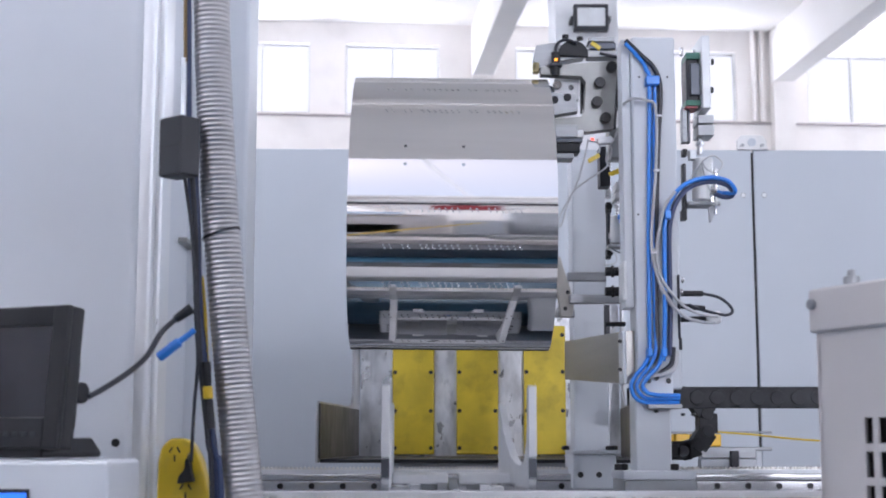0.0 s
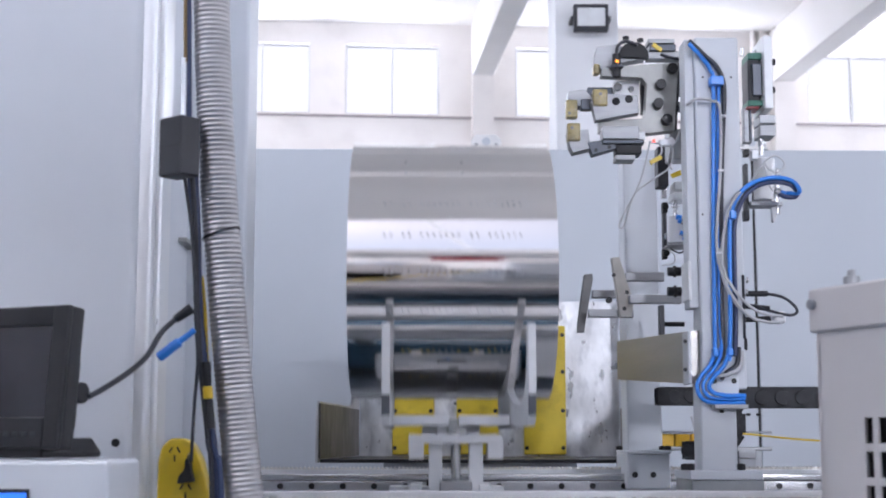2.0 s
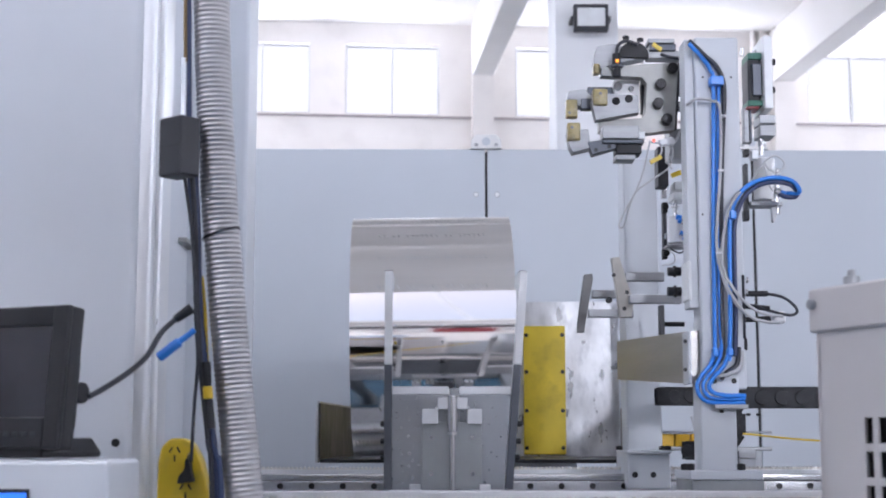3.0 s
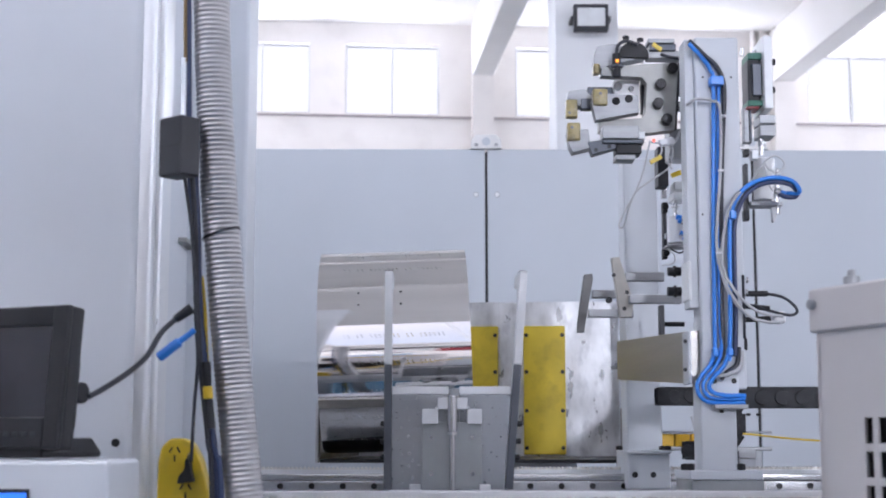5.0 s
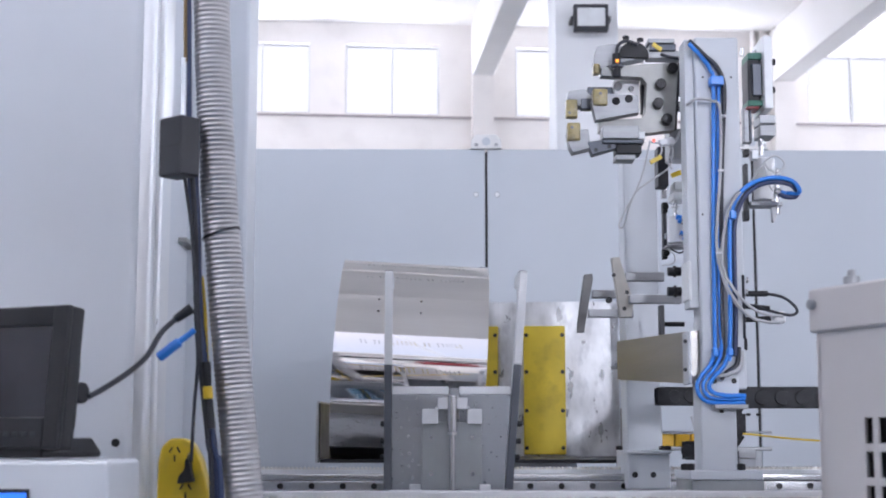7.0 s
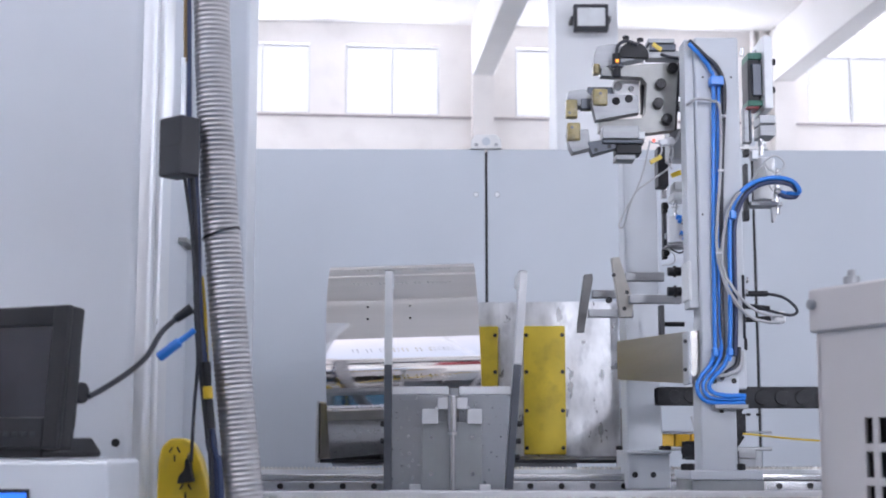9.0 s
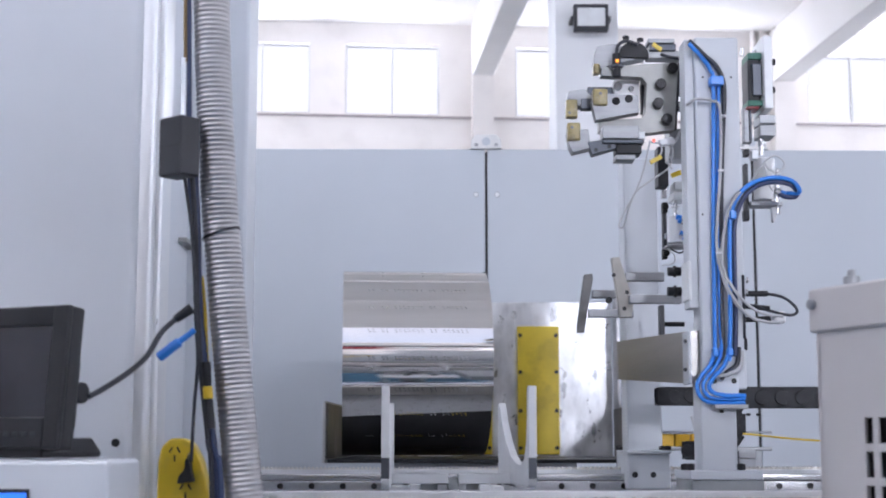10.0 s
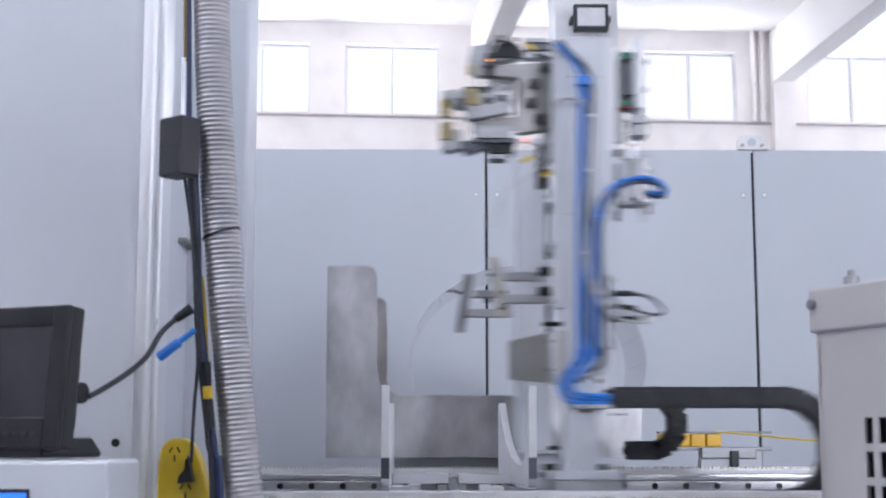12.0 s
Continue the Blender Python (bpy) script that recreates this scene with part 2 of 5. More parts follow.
def window_unit(name, x0, x1, z0, z1, mullions):
    """Frame, mullions and panes of one window, in the plane of its wall."""
    bm = B()
    f = 0.016
    box(bm, x0, x1, 0.02, 0.06, z0, z0 + f)
    box(bm, x0, x1, 0.02, 0.06, z1 - f, z1)
    box(bm, x0, x0 + f, 0.02, 0.06, z0 + f, z1 - f)
    box(bm, x1 - f, x1, 0.02, 0.06, z0 + f, z1 - f)
    xs = [x0] + list(mullions) + [x1]
    for x in mullions:
        box(bm, x - 0.009, x + 0.009, 0.02, 0.06, z0 + f, z1 - f)
    fr = structure(name, bm, WHITE_FRAME, "white aluminium window frame with clear panes", category="window")
    for a, b in zip(xs, xs[1:]):
        p = B()
        box(p, a + 0.009, b - 0.009, 0.038, 0.042, z0 + f, z1 - f)
        g = part("pane", p, GLASS, fr)
        g.visible_shadow = False
    return fr


bm = B()
box(bm, XL, XR, YN, WY + 0.3, -0.2, 0)
structure("floor", bm, FLOOR, "blue-grey painted concrete factory floor", TURN)
bm = B()
SKY = (-1.1, 1.14, -4.45, 0.1)  # roof light over the aisle behind the viewpoint, assumed from the sheet's bright reflection
box(bm, XL, XR, YN, SKY[2], CZ, CZ + 0.2)
box(bm, XL, XR, SKY[3], WY + 0.3, CZ, CZ + 0.2)
box(bm, XL, SKY[0], SKY[2], SKY[3], CZ, CZ + 0.2)
box(bm, SKY[1], XR, SKY[2], SKY[3], CZ, CZ + 0.2)
structure("ceiling", bm, CEIL, "white painted concrete ceiling", TURN)

OPEN = [(-2.2, -1.44), (-0.905, -0.143), (0.135, 0.891), (1.502, 2.27), (2.547, 3.319), (3.915, 4.675), (4.95, 5.71)]
ZW0, ZW1 = 3.775, 4.345
far = windowed_wall("wall_north", XR - XL, CZ, 0.08, [(a - XL, b - XL, ZW0, ZW1) for a, b in OPEN], "cream painted wall under high windows")
far.matrix_world = TURN @ pose(XL, WY, 0)
for i, (a, b) in enumerate(OPEN):
    c = hall((a + b) / 2, WY - 0.05, (ZW0 + ZW1) / 2)
    window_lamp(c, c + TURN.to_3x3() @ Vector((0, -1, 0.3)), b - a - 0.05, ZW1 - ZW0 - 0.05, 11)
    w = window_unit("window_%d" % (i + 1), a - XL, b - XL, ZW0, ZW1, [(a + b) / 2 - XL])
    w.matrix_world = TURN @ pose(XL, WY, 0)
bm = B()
box(bm, XL, XR, WY - 0.03, WY, ZW0 - 0.03, ZW0 - 0.014, 0.003)
for xb in (1.224, 3.72):
    box(bm, xb - 0.012, xb + 0.012, WY - 0.045, WY, 2.0, ZW0 - 0.03)
structure("trim", bm, CONDUIT, "grey conduit trim running under the windows", TURN, "trim")
bm = B()
for xb in (-1.2, 1.23, 3.68, 5.95):
    box(bm, xb - 0.085, xb + 0.085, WY - 0.12, WY, 0, CZ - 0.44)
for xb in (3.455, 3.525):
    cyl(bm, (xb, WY - 0.03, ZW0 - 0.012), (xb, WY - 0.03, CZ - 0.002), 0.022, 12)
structure("wall_piers", bm, WALL, "cream painted piers and pipes on the wall", TURN, "wall")
for xb in (-1.2, 1.23, 3.68, 5.95):
    bm = B()
    box(bm, xb - 0.085, xb + 0.085, YN, WY, CZ - 0.44, CZ, 0.01)
    structure("ceiling_beam", bm, CEIL, "white concrete ceiling beam", TURN, "beam")

bm = B()
for x in (SKY[0], 0.02 - 0.015, SKY[1] - 0.03):
    box(bm, x, x + 0.03, SKY[2], SKY[3], CZ + 0.06, CZ + 0.1)
roof_light = structure("window_roof", bm, WHITE_FRAME, "assumed white framed roof light with clear panes", TURN, "window")
for a, b in ((SKY[0] + 0.03, 0.005), (0.035, SKY[1] - 0.03)):
    bm = B()
    box(bm, a, b, SKY[2], SKY[3], CZ + 0.078, CZ + 0.082)
    part("pane", bm, GLASS, roof_light).visible_shadow = False
window_lamp(hall((SKY[0] + SKY[1]) / 2, (SKY[2] + SKY[3]) / 2, CZ + 0.04), hall((SKY[0] + SKY[1]) / 2, (SKY[2] + SKY[3]) / 2 + 0.001, 0), SKY[1] - SKY[0] - 0.04, SKY[3] - SKY[2] - 0.04, 31)

# cross beams out of view, added to band the ceiling mirrored in the sheet
for yb in (-6.6, -4.7, 3.0, 5.4, 7.8):
    bm = B()
    box(bm, XL, XR, yb - 0.11, yb + 0.11, CZ - 0.32, CZ, 0.01)
    structure("ceiling_beam", bm, CEIL, "assumed white concrete cross beam", TURN, "beam")

# walls out of view, windows assumed; most lamps tilt up to brighten the ceiling
for name, at, rz, wd in (("wall_south", (XR, YN, 0), 180, XR - XL), ("wall_west", (XL, YN, 0), 90, WY - YN), ("wall_east", (XR, WY, 0), -90, WY - YN)):
    ops = [(1.2 + i * 3.0, 3.6 + i * 3.0, 2.4, 4.0) for i in range(int((wd - 2) // 3))]
    if name == "wall_south":
        ops = [(0.5, 1.8, 2.4, 4.0), (2.1, 3.4, 2.4, 4.0), (3.75, 4.55, 3.1, 4.1), (7.2, 9.2, 2.4, 4.0)]
    w = windowed_wall(name, wd, CZ, 0.24, ops, "cream painted factory wall with windows")
    w.matrix_world = TURN @ pose(*at, 0, 0, rz)
    for k, o in enumerate(ops):
        u = window_unit("window_%s_%d" % (name[5:], k + 1), *o, [(o[0] + o[1]) / 2])
        u.matrix_world = w.matrix_world.copy()
        c = w.matrix_world @ Vector(((o[0] + o[1]) / 2, -0.06, (o[2] + o[3]) / 2))
        near = o[1] - o[0] < 1.2
        window_lamp(c, c + (w.matrix_world.to_3x3() @ Vector((0, -1, -0.2 if near else 1.6))), o[1] - o[0] - 0.1, o[3] - o[2] - 0.1, 540 if near else 50 if name == "wall_south" else 95 if name == "wall_east" else 125)

# bright distance outside the far windows
bm = B()
box(bm, -30, 30, WY + 8, WY + 8.1, -2, 16)
structure("backdrop", bm, OUTSIDE, "bright hazy white daylight outside", TURN)

# pillar with a floodlight
bm = B()
box(bm, 0.722, 1.075, 7.6, 8.0, 0, CZ - 0.1, 0.01)
structure("pillar", bm, PILLAR, "white painted concrete pillar")


def make_floodlight():
    f = thing("floodlight", "black-framed floodlight on a bracket on the pillar", "lamp", (0.91, 7.55, 3.492))
    b = B()
    box(b, -0.095, 0.095, -0.09, -0.03, -0.075, 0.075, 0.008)
    part("housing", b, CHARCOAL, f)
    b = B()
    box(b, -0.076, 0.076, -0.096, -0.088, -0.052, 0.05, 0.003)
    part("lens", b, LENS, f, "pale glass lens")
    b = B()
    box(b, -0.11, -0.095, -0.07, 0.05, -0.01, 0.01)
    box(b, 0.095, 0.11, -0.07, 0.05, -0.01, 0.01)
    box(b, -0.11, 0.11, 0.03, 0.05, -0.01, 0.01)
    part("bracket", b, CHARCOAL, f)


make_floodlight()


# ---- grey enclosure behind the machine ----
def make_enclosure():
    w, n, x0 = 0.885, 5, 0.205 - 3 * 0.885
    for i in range(n + 1):
        a = x0 + i * w
        c = thing("enclosure_panel", "light grey powder-coated tall steel enclosure panel", "panel", (a, 4.6, 0), "enclosure panels")
        b = B()
        box(b, 0.004, w - 0.004, 0, 0.04, 0.02, 2.158, 0.004)
        part("sheet_panel", b, CABINET, c)
        b = B()
        box(b, -0.004, 0.004, 0.006, 0.03, 0.02, 2.15)
        part("seal", b, RUBBER, c, "black rubber seal strip")
        for dx in (-0.034, 0.036):
            s = B()
            cyl(s, (dx + (w if dx < 0 else 0), 0.0, 2.005), (dx + (w if dx < 0 else 0), -0.004, 2.005), 0.007, 14, bev=0.001)
            part("screw", s, ALU_WHITE, c)
            s = B()
            cyl(s, (dx + (w if dx < 0 else 0), 0.0, 2.005), (dx + (w if dx < 0 else 0), -0.0015, 2.005), 0.009, 16)
            part("washer", s, ALU, c)
        if i:
            l = B()
            prism(l, [(-0.05, 2.158), (0.05, 2.158), (0.05, 2.19), (0.035, 2.208), (-0.035, 2.208), (-0.05, 2.19)], "y", 0.0, 0.012, 0.002)
            box(l, -0.05, 0.05, -0.012, 0.0, 2.158, 2.166)
            part("lifting_lug", l, WHITE_FRAME, c, "white lifting lug")
            l = B()
            cyl(l, (0, 0.001, 2.184), (0, -0.002, 2.184), 0.014, 22)
            part("lug_eye", l, CABINET, c)
            for dx in (-0.033, 0.033):
                s = B()
                cyl(s, (dx, 0.0, 2.172), (dx, -0.01, 2.172), 0.006, 12)
                part("lug_bolt", s, ALU, c)


make_enclosure()


# ---- machine bed and rails ----
def make_bed():
    b = thing("machine_bed", "grey painted machine bed carrying the rails", "machine", (0, 0, 0))
    m = B()
    box(m, -1.2, 2.3, 2.72, 4.3, 0, 1.03, 0.01)
    part("bed_body", m, DULL, b)
    m = B()
    box(m, -1.2, 2.3, 2.03, 2.11, 0.94, 1.03, 0.006)
    part("front_beam", m, GANTRY, b)
    m = B()
    box(m, 0.2, 2.3, 2.112, 2.5, 0.94, 1.028, 0.006)
    part("carriage_way", m, GANTRY, b)
    for x in (-1.1, 0.45, 2.15):
        m = B()
        box(m, x - 0.05, x + 0.05, 1.64, 2.72, 0.0, 0.938, 0.006)
        part("bed_leg", m, GANTRY, b)
    m = B()
    box(m, -1.2, 2.3, 1.64, 1.85, 0.94, 1.04, 0.02)
    part("front_ledge", m, ALU_WHITE, b, "pale rounded front ledge")
    m = B()
    box(m, -1.2, 2.3, 1.49, 1.639, 0.92, 1.02, 0.004)
    duct = part("cable_duct", m, CHARCOAL, b, "dark slotted cable duct")
    for i in range(22):
        x = -1.1 + i * 0.15
        m = B()
        box(m, x, x + 0.06, 1.53, 1.60, 1.0202, 1.024, 0.001)
        part("slot_cover", m, BLUED, duct)
    m = B()
    box(m, -0.1, 0.2, 2.25, 2.718, 0.0, 0.74, 0.006)
    part("lift_base", m, GANTRY, b)
    m = B()
    box(m, -1.2, 2.3, 2.87, 2.95, 1.03, 1.094, 0.004)
    part("rail_seat", m, GANTRY, b)


make_bed()


def make_fork_base():
    p = thing("fork_base", "pale steel base plate with black bolts under the fork", "plate")
    for bx in ((-0.024, -0.003), (0.097, 0.117)):
        block("guide_foot", ALU_WHITE, p, bx[0], bx[1], 2.5, 2.54, 1.03, 1.127)
    for x in (-0.014, 0.097):
        block("guide_post", ALU_WHITE, p, x - 0.009, x + 0.009, 2.262, 2.285, 0.742, 1.131)
    block("base_plate", ALU_WHITE, p, -0.064, 0.147, 2.62, 2.72, 1.094, 1.116, 0.001)
    for at in ((0.011, 2.66, 1.125), (0.019, 2.64, 1.119), (0.084, 2.66, 1.125), (0.092, 2.64, 1.119)):
        screw(p, (at[0], at[1], 1.116), (0, 0, 1), 0.006, 0.012)


make_fork_base()


def rack_profile(bm, x0, x1, y0, y1, z0, z1, pitch, depth):
    """A toothed bar with its teeth up."""
    pts, x = [(x0, z0)], x0
    while x < x1:
        pts += [(x, z1 - depth), (x + pitch * 0.2, z1), (x + pitch * 0.5, z1), (x + pitch * 0.7, z1 - depth)]
        x += pitch
    pts.append((pts[-1][0], z0))
    return prism(bm, pts, "y", y0, y1)


def make_linear_rail():
    r = thing("linear_rail", "ground steel linear guide rail with bolt holes", "rail")
    b = B()
    box(b, -1.1, 2.2, 2.90, 2.93, 1.094, 1.1185, 0.002)
    box(b, -1.1, 2.2, 2.903, 2.927, 1.1185, 1.133, 0.003)
    part("rail_bar", b, RAIL, r)
    for i in range(38):
        s = B()
        x = -1.05 + i * 0.0633
        cyl(s, (x, 2.9005, 1.1085), (x, 2.897, 1.1085), 0.006, 14)
        part("rail_bolt", s, BOLT, r)
    g = thing("gear_rack", "pale steel toothed gear rack beside the rail", "rack", group="gear racks")
    b = B()
    rack_profile(b, -1.1, 2.2, 2.955, 2.975, 1.03, 1.146, 0.0085, 0.0045)
    part("rack_bar", b, RACK, g)
    b = B()
    box(b, -1.1, 2.2, 2.951, 2.9545, 1.094, 1.1405, 0.001)
    part("rack_backing", b, ALU_WHITE, g, "pale backing bar")
    g = thing("gear_rack", "pale steel toothed gear rack along the bed front", "rack", group="gear racks")
    b = B()
    rack_profile(b, -1.1, 2.2, 2.06, 2.08, 1.03, 1.119, 0.0072, 0.0045)
    part("rack_bar", b, RACK, g)
    b = B()
    box(b, -1.1, 2.2, 2.083, 2.102, 1.03, 1.127, 0.002)
    part("rack_backing", b, ALU_WHITE, g, "pale backing bar")


make_linear_rail()


# ---- turning cradle with yellow pads ----
HW, HL = 0.375, 0.355


def make_turning_cradle():
    c = thing("turning_cradle", "L-shaped steel cradle with yellow pads on a turntable", "fixture", (0.14, 3.55, 1.15))
    z0 = 0.0
    side = [(-HL, z0), (HL, z0), (HL, 0.432), (HL - 0.092, 0.432), (HL - 0.106, 0.426), (HL - 0.113, 0.412), (HL - 0.115, 0.20), (HL - 0.122, 0.172), (HL - 0.14, 0.15), (HL - 0.168, 0.139), (-HL + 0.02, 0.139), (-HL + 0.006, 0.133), (-HL, 0.12)]
    for sx, nm in ((-1, "side_plate"), (1, "side_plate")):
        b = B()
        x = 0.371 if sx > 0 else -0.3527
        prism(b, side, "x", x - 0.003, x + 0.003, 0.001)
        part(nm, b, STEEL, c, "scuffed bare steel L-shaped side plate")
    # thin plates added to darken the inner faces of the low arms
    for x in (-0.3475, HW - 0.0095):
        block("inner_dark_plate", INNER_DARK, c, x - 0.0022, x + 0.0022, -HL + 0.006, HL - 0.044, 0.009, 0.134, 0.0008, "dark scuffed inner plate")
    b = B()
    box(b, -0.345, HW - 0.012, HL - 0.02, HL - 0.006, 0, 0.428, 0.001)
    part("back_plate", b, ZINC, c, "mottled shiny metal back plate")
    for x in (-0.285, -0.11, 0.068):
        block("back_strip", ZINC, c, x - 0.03, x + 0.03, HL - 0.024, HL - 0.02, 0.0, 0.426, 0.001)
    b = B()
    box(b, -0.345, HW - 0.012, -HL, HL - 0.021, 0.0, 0.008, 0.001)
    part("floor_plate", b, BLACK, c, "black floor plate")
    for x in (-0.198, -0.022, 0.161):
        b = B()
        box(b, x - 0.057, x + 0.057, HL - 0.04, HL - 0.02, 0.012, 0.36, 0.003)
        pad = part("pad", b, YELLOW, c, "worn yellow polyurethane pad")
        for dx in (-0.049, 0.049):
            for z in (0.03, 0.13, 0.235, 0.335):
                s = B()
                cyl(s, (x + dx, HL - 0.04, z), (x + dx, HL - 0.0425, z), 0.0055, 12)
                part("pad_bolt", s, BOLT, pad)
    b = B()
    cyl(b, (0, 0, -0.12), (0, 0, 0), 0.24, 48, bev=0.004)
    part("turntable", b, GANTRY, c)
    return c


cradle = make_turning_cradle()

# ---- the bent mirror sheet ----
SA, SB, SW = 0.268, 0.222, 0.170  # half depth, half height, half width


def sheet_point(u):
    """The bent sheet's profile: u runs 0 to 1 from the back edge over the top and the front to the bottom edge."""
    a = radians(-17 + 289 * u)
    y, z, c, k = SA * math.cos(a), SB * math.sin(a), math.cos(radians(38)), math.sin(radians(38))
    return Vector((0, y * c - z * k, y * k + z * c))


def make_bent_sheet():
    s = thing("bent_sheet", "mirror-bright perforated stainless sheet rolled into an open drum", "metal sheet")
    cell, thick = 0.0025, 0.0008
    cols = int(2 * SW / cell)
    pts, gone = [sheet_point(0)], 0.0
    prev = pts[0]
    for k in range(1, 12001):
        q = sheet_point(k / 12000)
        gone += (q - prev).length
        prev = q
        if gone >= cell:
            pts.append(q)
            gone -= cell
    n = len(pts) - 1
    # rows of drilled holes in pairs, with the plain gaps of the real sheet
    bare = set()
    groups = [int(n * f) for f in (0.07, 0.12, 0.19, 0.25, 0.31, 0.37, 0.53, 0.58, 0.63, 0.68, 0.74, 0.79, 0.85, 0.90)]
    for g in groups:
        for k, row in enumerate((g, g + 2)):
            for c in range(23, cols - 23, 4):
                if (c // 4) % 11 not in (7, 10):
                    bare.add((row, c + k))
    for c in (36, 74):
        for f in (0.440, 0.468):
            for dr in (0, 1):
                for dc in (0, 1):
                    bare.add((int(n * f) + dr, c + dc))
    verts, faces = [], []
    for i, p in enumerate(pts):
        d = (pts[min(i + 1, n)] - pts[max(i - 1, 0)]).normalized()
        nrm = Vector((0, -d.z, d.y))
        for side in (0.5, -0.5):
            q = p + nrm * thick * side
            for c in range(cols + 1):
                verts.append((-SW + c * 2 * SW / cols, q.y, q.z))
    w = cols + 1

    def vid(i, side, c):
        return (i * 2 + side) * w + c

    def solid(i, c):
        return 0 <= i < n and 0 <= c < cols and (i, c) not in bare

    for i in range(n):
        for c in range(cols):
            if not solid(i, c):
                continue
            for side in (0, 1):
                f = [vid(i, side, c), vid(i, side, c + 1), vid(i + 1, side, c + 1), vid(i + 1, side, c)]
                faces.append(f if side else f[::-1])
            for (di, dc, a, b) in ((-1, 0, (i, c), (i, c + 1)), (1, 0, (i + 1, c + 1), (i + 1, c)), (0, -1, (i + 1, c), (i, c)), (0, 1, (i, c + 1), (i + 1, c + 1))):
                if not solid(i + di, c + dc):
                    faces.append([vid(a[0], 0, a[1]), vid(b[0], 0, b[1]), vid(b[0], 1, b[1]), vid(a[0], 1, a[1])])
    me = bpy.data.meshes.new("sheet_shell")
    me.from_pydata(verts, [], faces)
    me.materials.append(SHEET)
    me.shade_smooth()
    me.set_sharp_from_angle(angle=radians(40))
    shell = new("sheet_shell", me)
    shell.parent = s
    return s


sheet = make_bent_sheet()


# ---- lifting fork that presses the sheet ----
def make_lift_fork():
    f = thing("lift_fork", "grey aluminium two-bladed fork on a lift", "fixture")
    D = 0.355
    prof = [(0, 0.012), (0.004, 0.003), (0.012, 0), (D, 0), (D, 0.13), (D - 0.012, 0.135), (D - 0.05, 0.10), (D - 0.10, 0.068), (0.2, 0.045), (0.14, 0.034), (0.09, 0.032), (0.05, 0.042), (0.026, 0.068), (0.018, 0.105), (0.016, 0.143), (0.012, 0.150), (0.006, 0.1525), (0, 0.1525)]
    toed = pose(0.164, 0, 0, 0, 0, 4.4) @ pose(-0.166, 0, 0)  # the right blade toes in
    for x, m in ((-0.058, None), (0.166, toed)):
        b = B()
        prism(b, prof, "x", x - 0.006, x + 0.006, 0.001, m)
        part("blade", b, ALU_WHITE, f, "machined aluminium blade")
        b = B()
        box(b, x - 0.0062, x + 0.0062, -0.004, 0.0, 0.045, 0.1525, 0.001, m)
        part("front_pad", b, ALU_WHITE, f, "white front edge strip")
        b = B()
        box(b, x - 0.0062, x + 0.0062, -0.0009, -0.0002, 0.013, 0.044, 0.0, m)
        part("foot_block", b, BLUED, f, "dark foot block")
    for x0, x1, toe in ((-0.0515, 0.040, 0), (0.0575, 0.1565, 0.077)):
        b = B()
        prism(b, [(x0, 0.19), (x1 - toe * 0.19, 0.19), (x1 - toe * 0.203, 0.203), (x0, 0.203)], "z", 0.0, 0.016, 0.001)
        part("platform_lip", b, ALU_WHITE, f, "pale front lip")
        b = B()
        prism(b, [(x0, 0.2035), (x1 - toe * 0.2035, 0.2035), (x1 - toe * D, D), (x0, D)], "z", 0.0, 0.014, 0.001)
        part("platform", b, DULL, f, "dull grey platform plate")
    for x, m in ((-0.058, None), (0.166, toed)):
        b = B()
        box(b, x - 0.0064, x + 0.0064, 0.155, D, -0.004, -0.0002, 0.001, m)
        part("blade_sole", b, BLUED, f, "dark steel sole strip")
        b = B()
        box(b, x - 0.0062, x + 0.0062, 0.012, 0.154, -0.003, -0.0002, 0.001, m)
        part("blade_sole", b, ALU_WHITE, f, "pale sole strip")
    b = B()
    box(b, -0.003, 0.093, 0.2475, D, -0.012, -0.001, 0.001)
    part("hinge_bracket", b, BRACKET, f, "grey hinge bracket")
    for x0, x1, y0, y1 in ((0.022, 0.039, 0.209, 0.2272), (0.053, 0.070, 0.209, 0.2272), (-0.003, 0.0225, 0.227, 0.2505), (0.0695, 0.093, 0.227, 0.2505)):
        b = B()
        box(b, x0, x1, y0, y1, -0.026, -0.001, 0.001)
        part("clevis", b, ALU_WHITE, f, "pale clevis block")
    for x, w in ((0.022, -1), (0.070, 1)):
        screw(f, (x, 0.225, -0.016), (w, 0, 0), 0.0035, 0.003, RAIL)
    for x in (0.012, 0.078):
        for y in (0.272, 0.33):
            screw(f, (x, y, -0.012), (0, 0, -1), 0.003, 0.002, RAIL)
    for y in (0.25, 0.278, 0.304):
        screw(f, (0.170 - 0.077 * y, y, 0.02), (1, 0, 0), 0.0048, 0.009)
        screw(f, (-0.064, y, 0.02), (-1, 0, 0), 0.0048, 0.006)
    block("pin_cover", BRACKET, f, 0.0415, 0.056, 0.194, 0.206, -0.012, 0.01, 0.001)
    b = B()
    cyl(b, (0.0455, 0.21, -0.026), (0.0455, D + 0.02, -0.026), 0.0045, 16)
    cyl(b, (0.0455, 0.205, -0.026), (0.0455, 0.262, -0.026), 0.0075, 16, bev=0.001)
    cyl(b, (0.0455, 0.264, -0.026), (0.0455, 0.268, -0.026), 0.009, 6)
    part("piston_rod", b, RAIL, f)
    return f


fork = make_lift_fork()


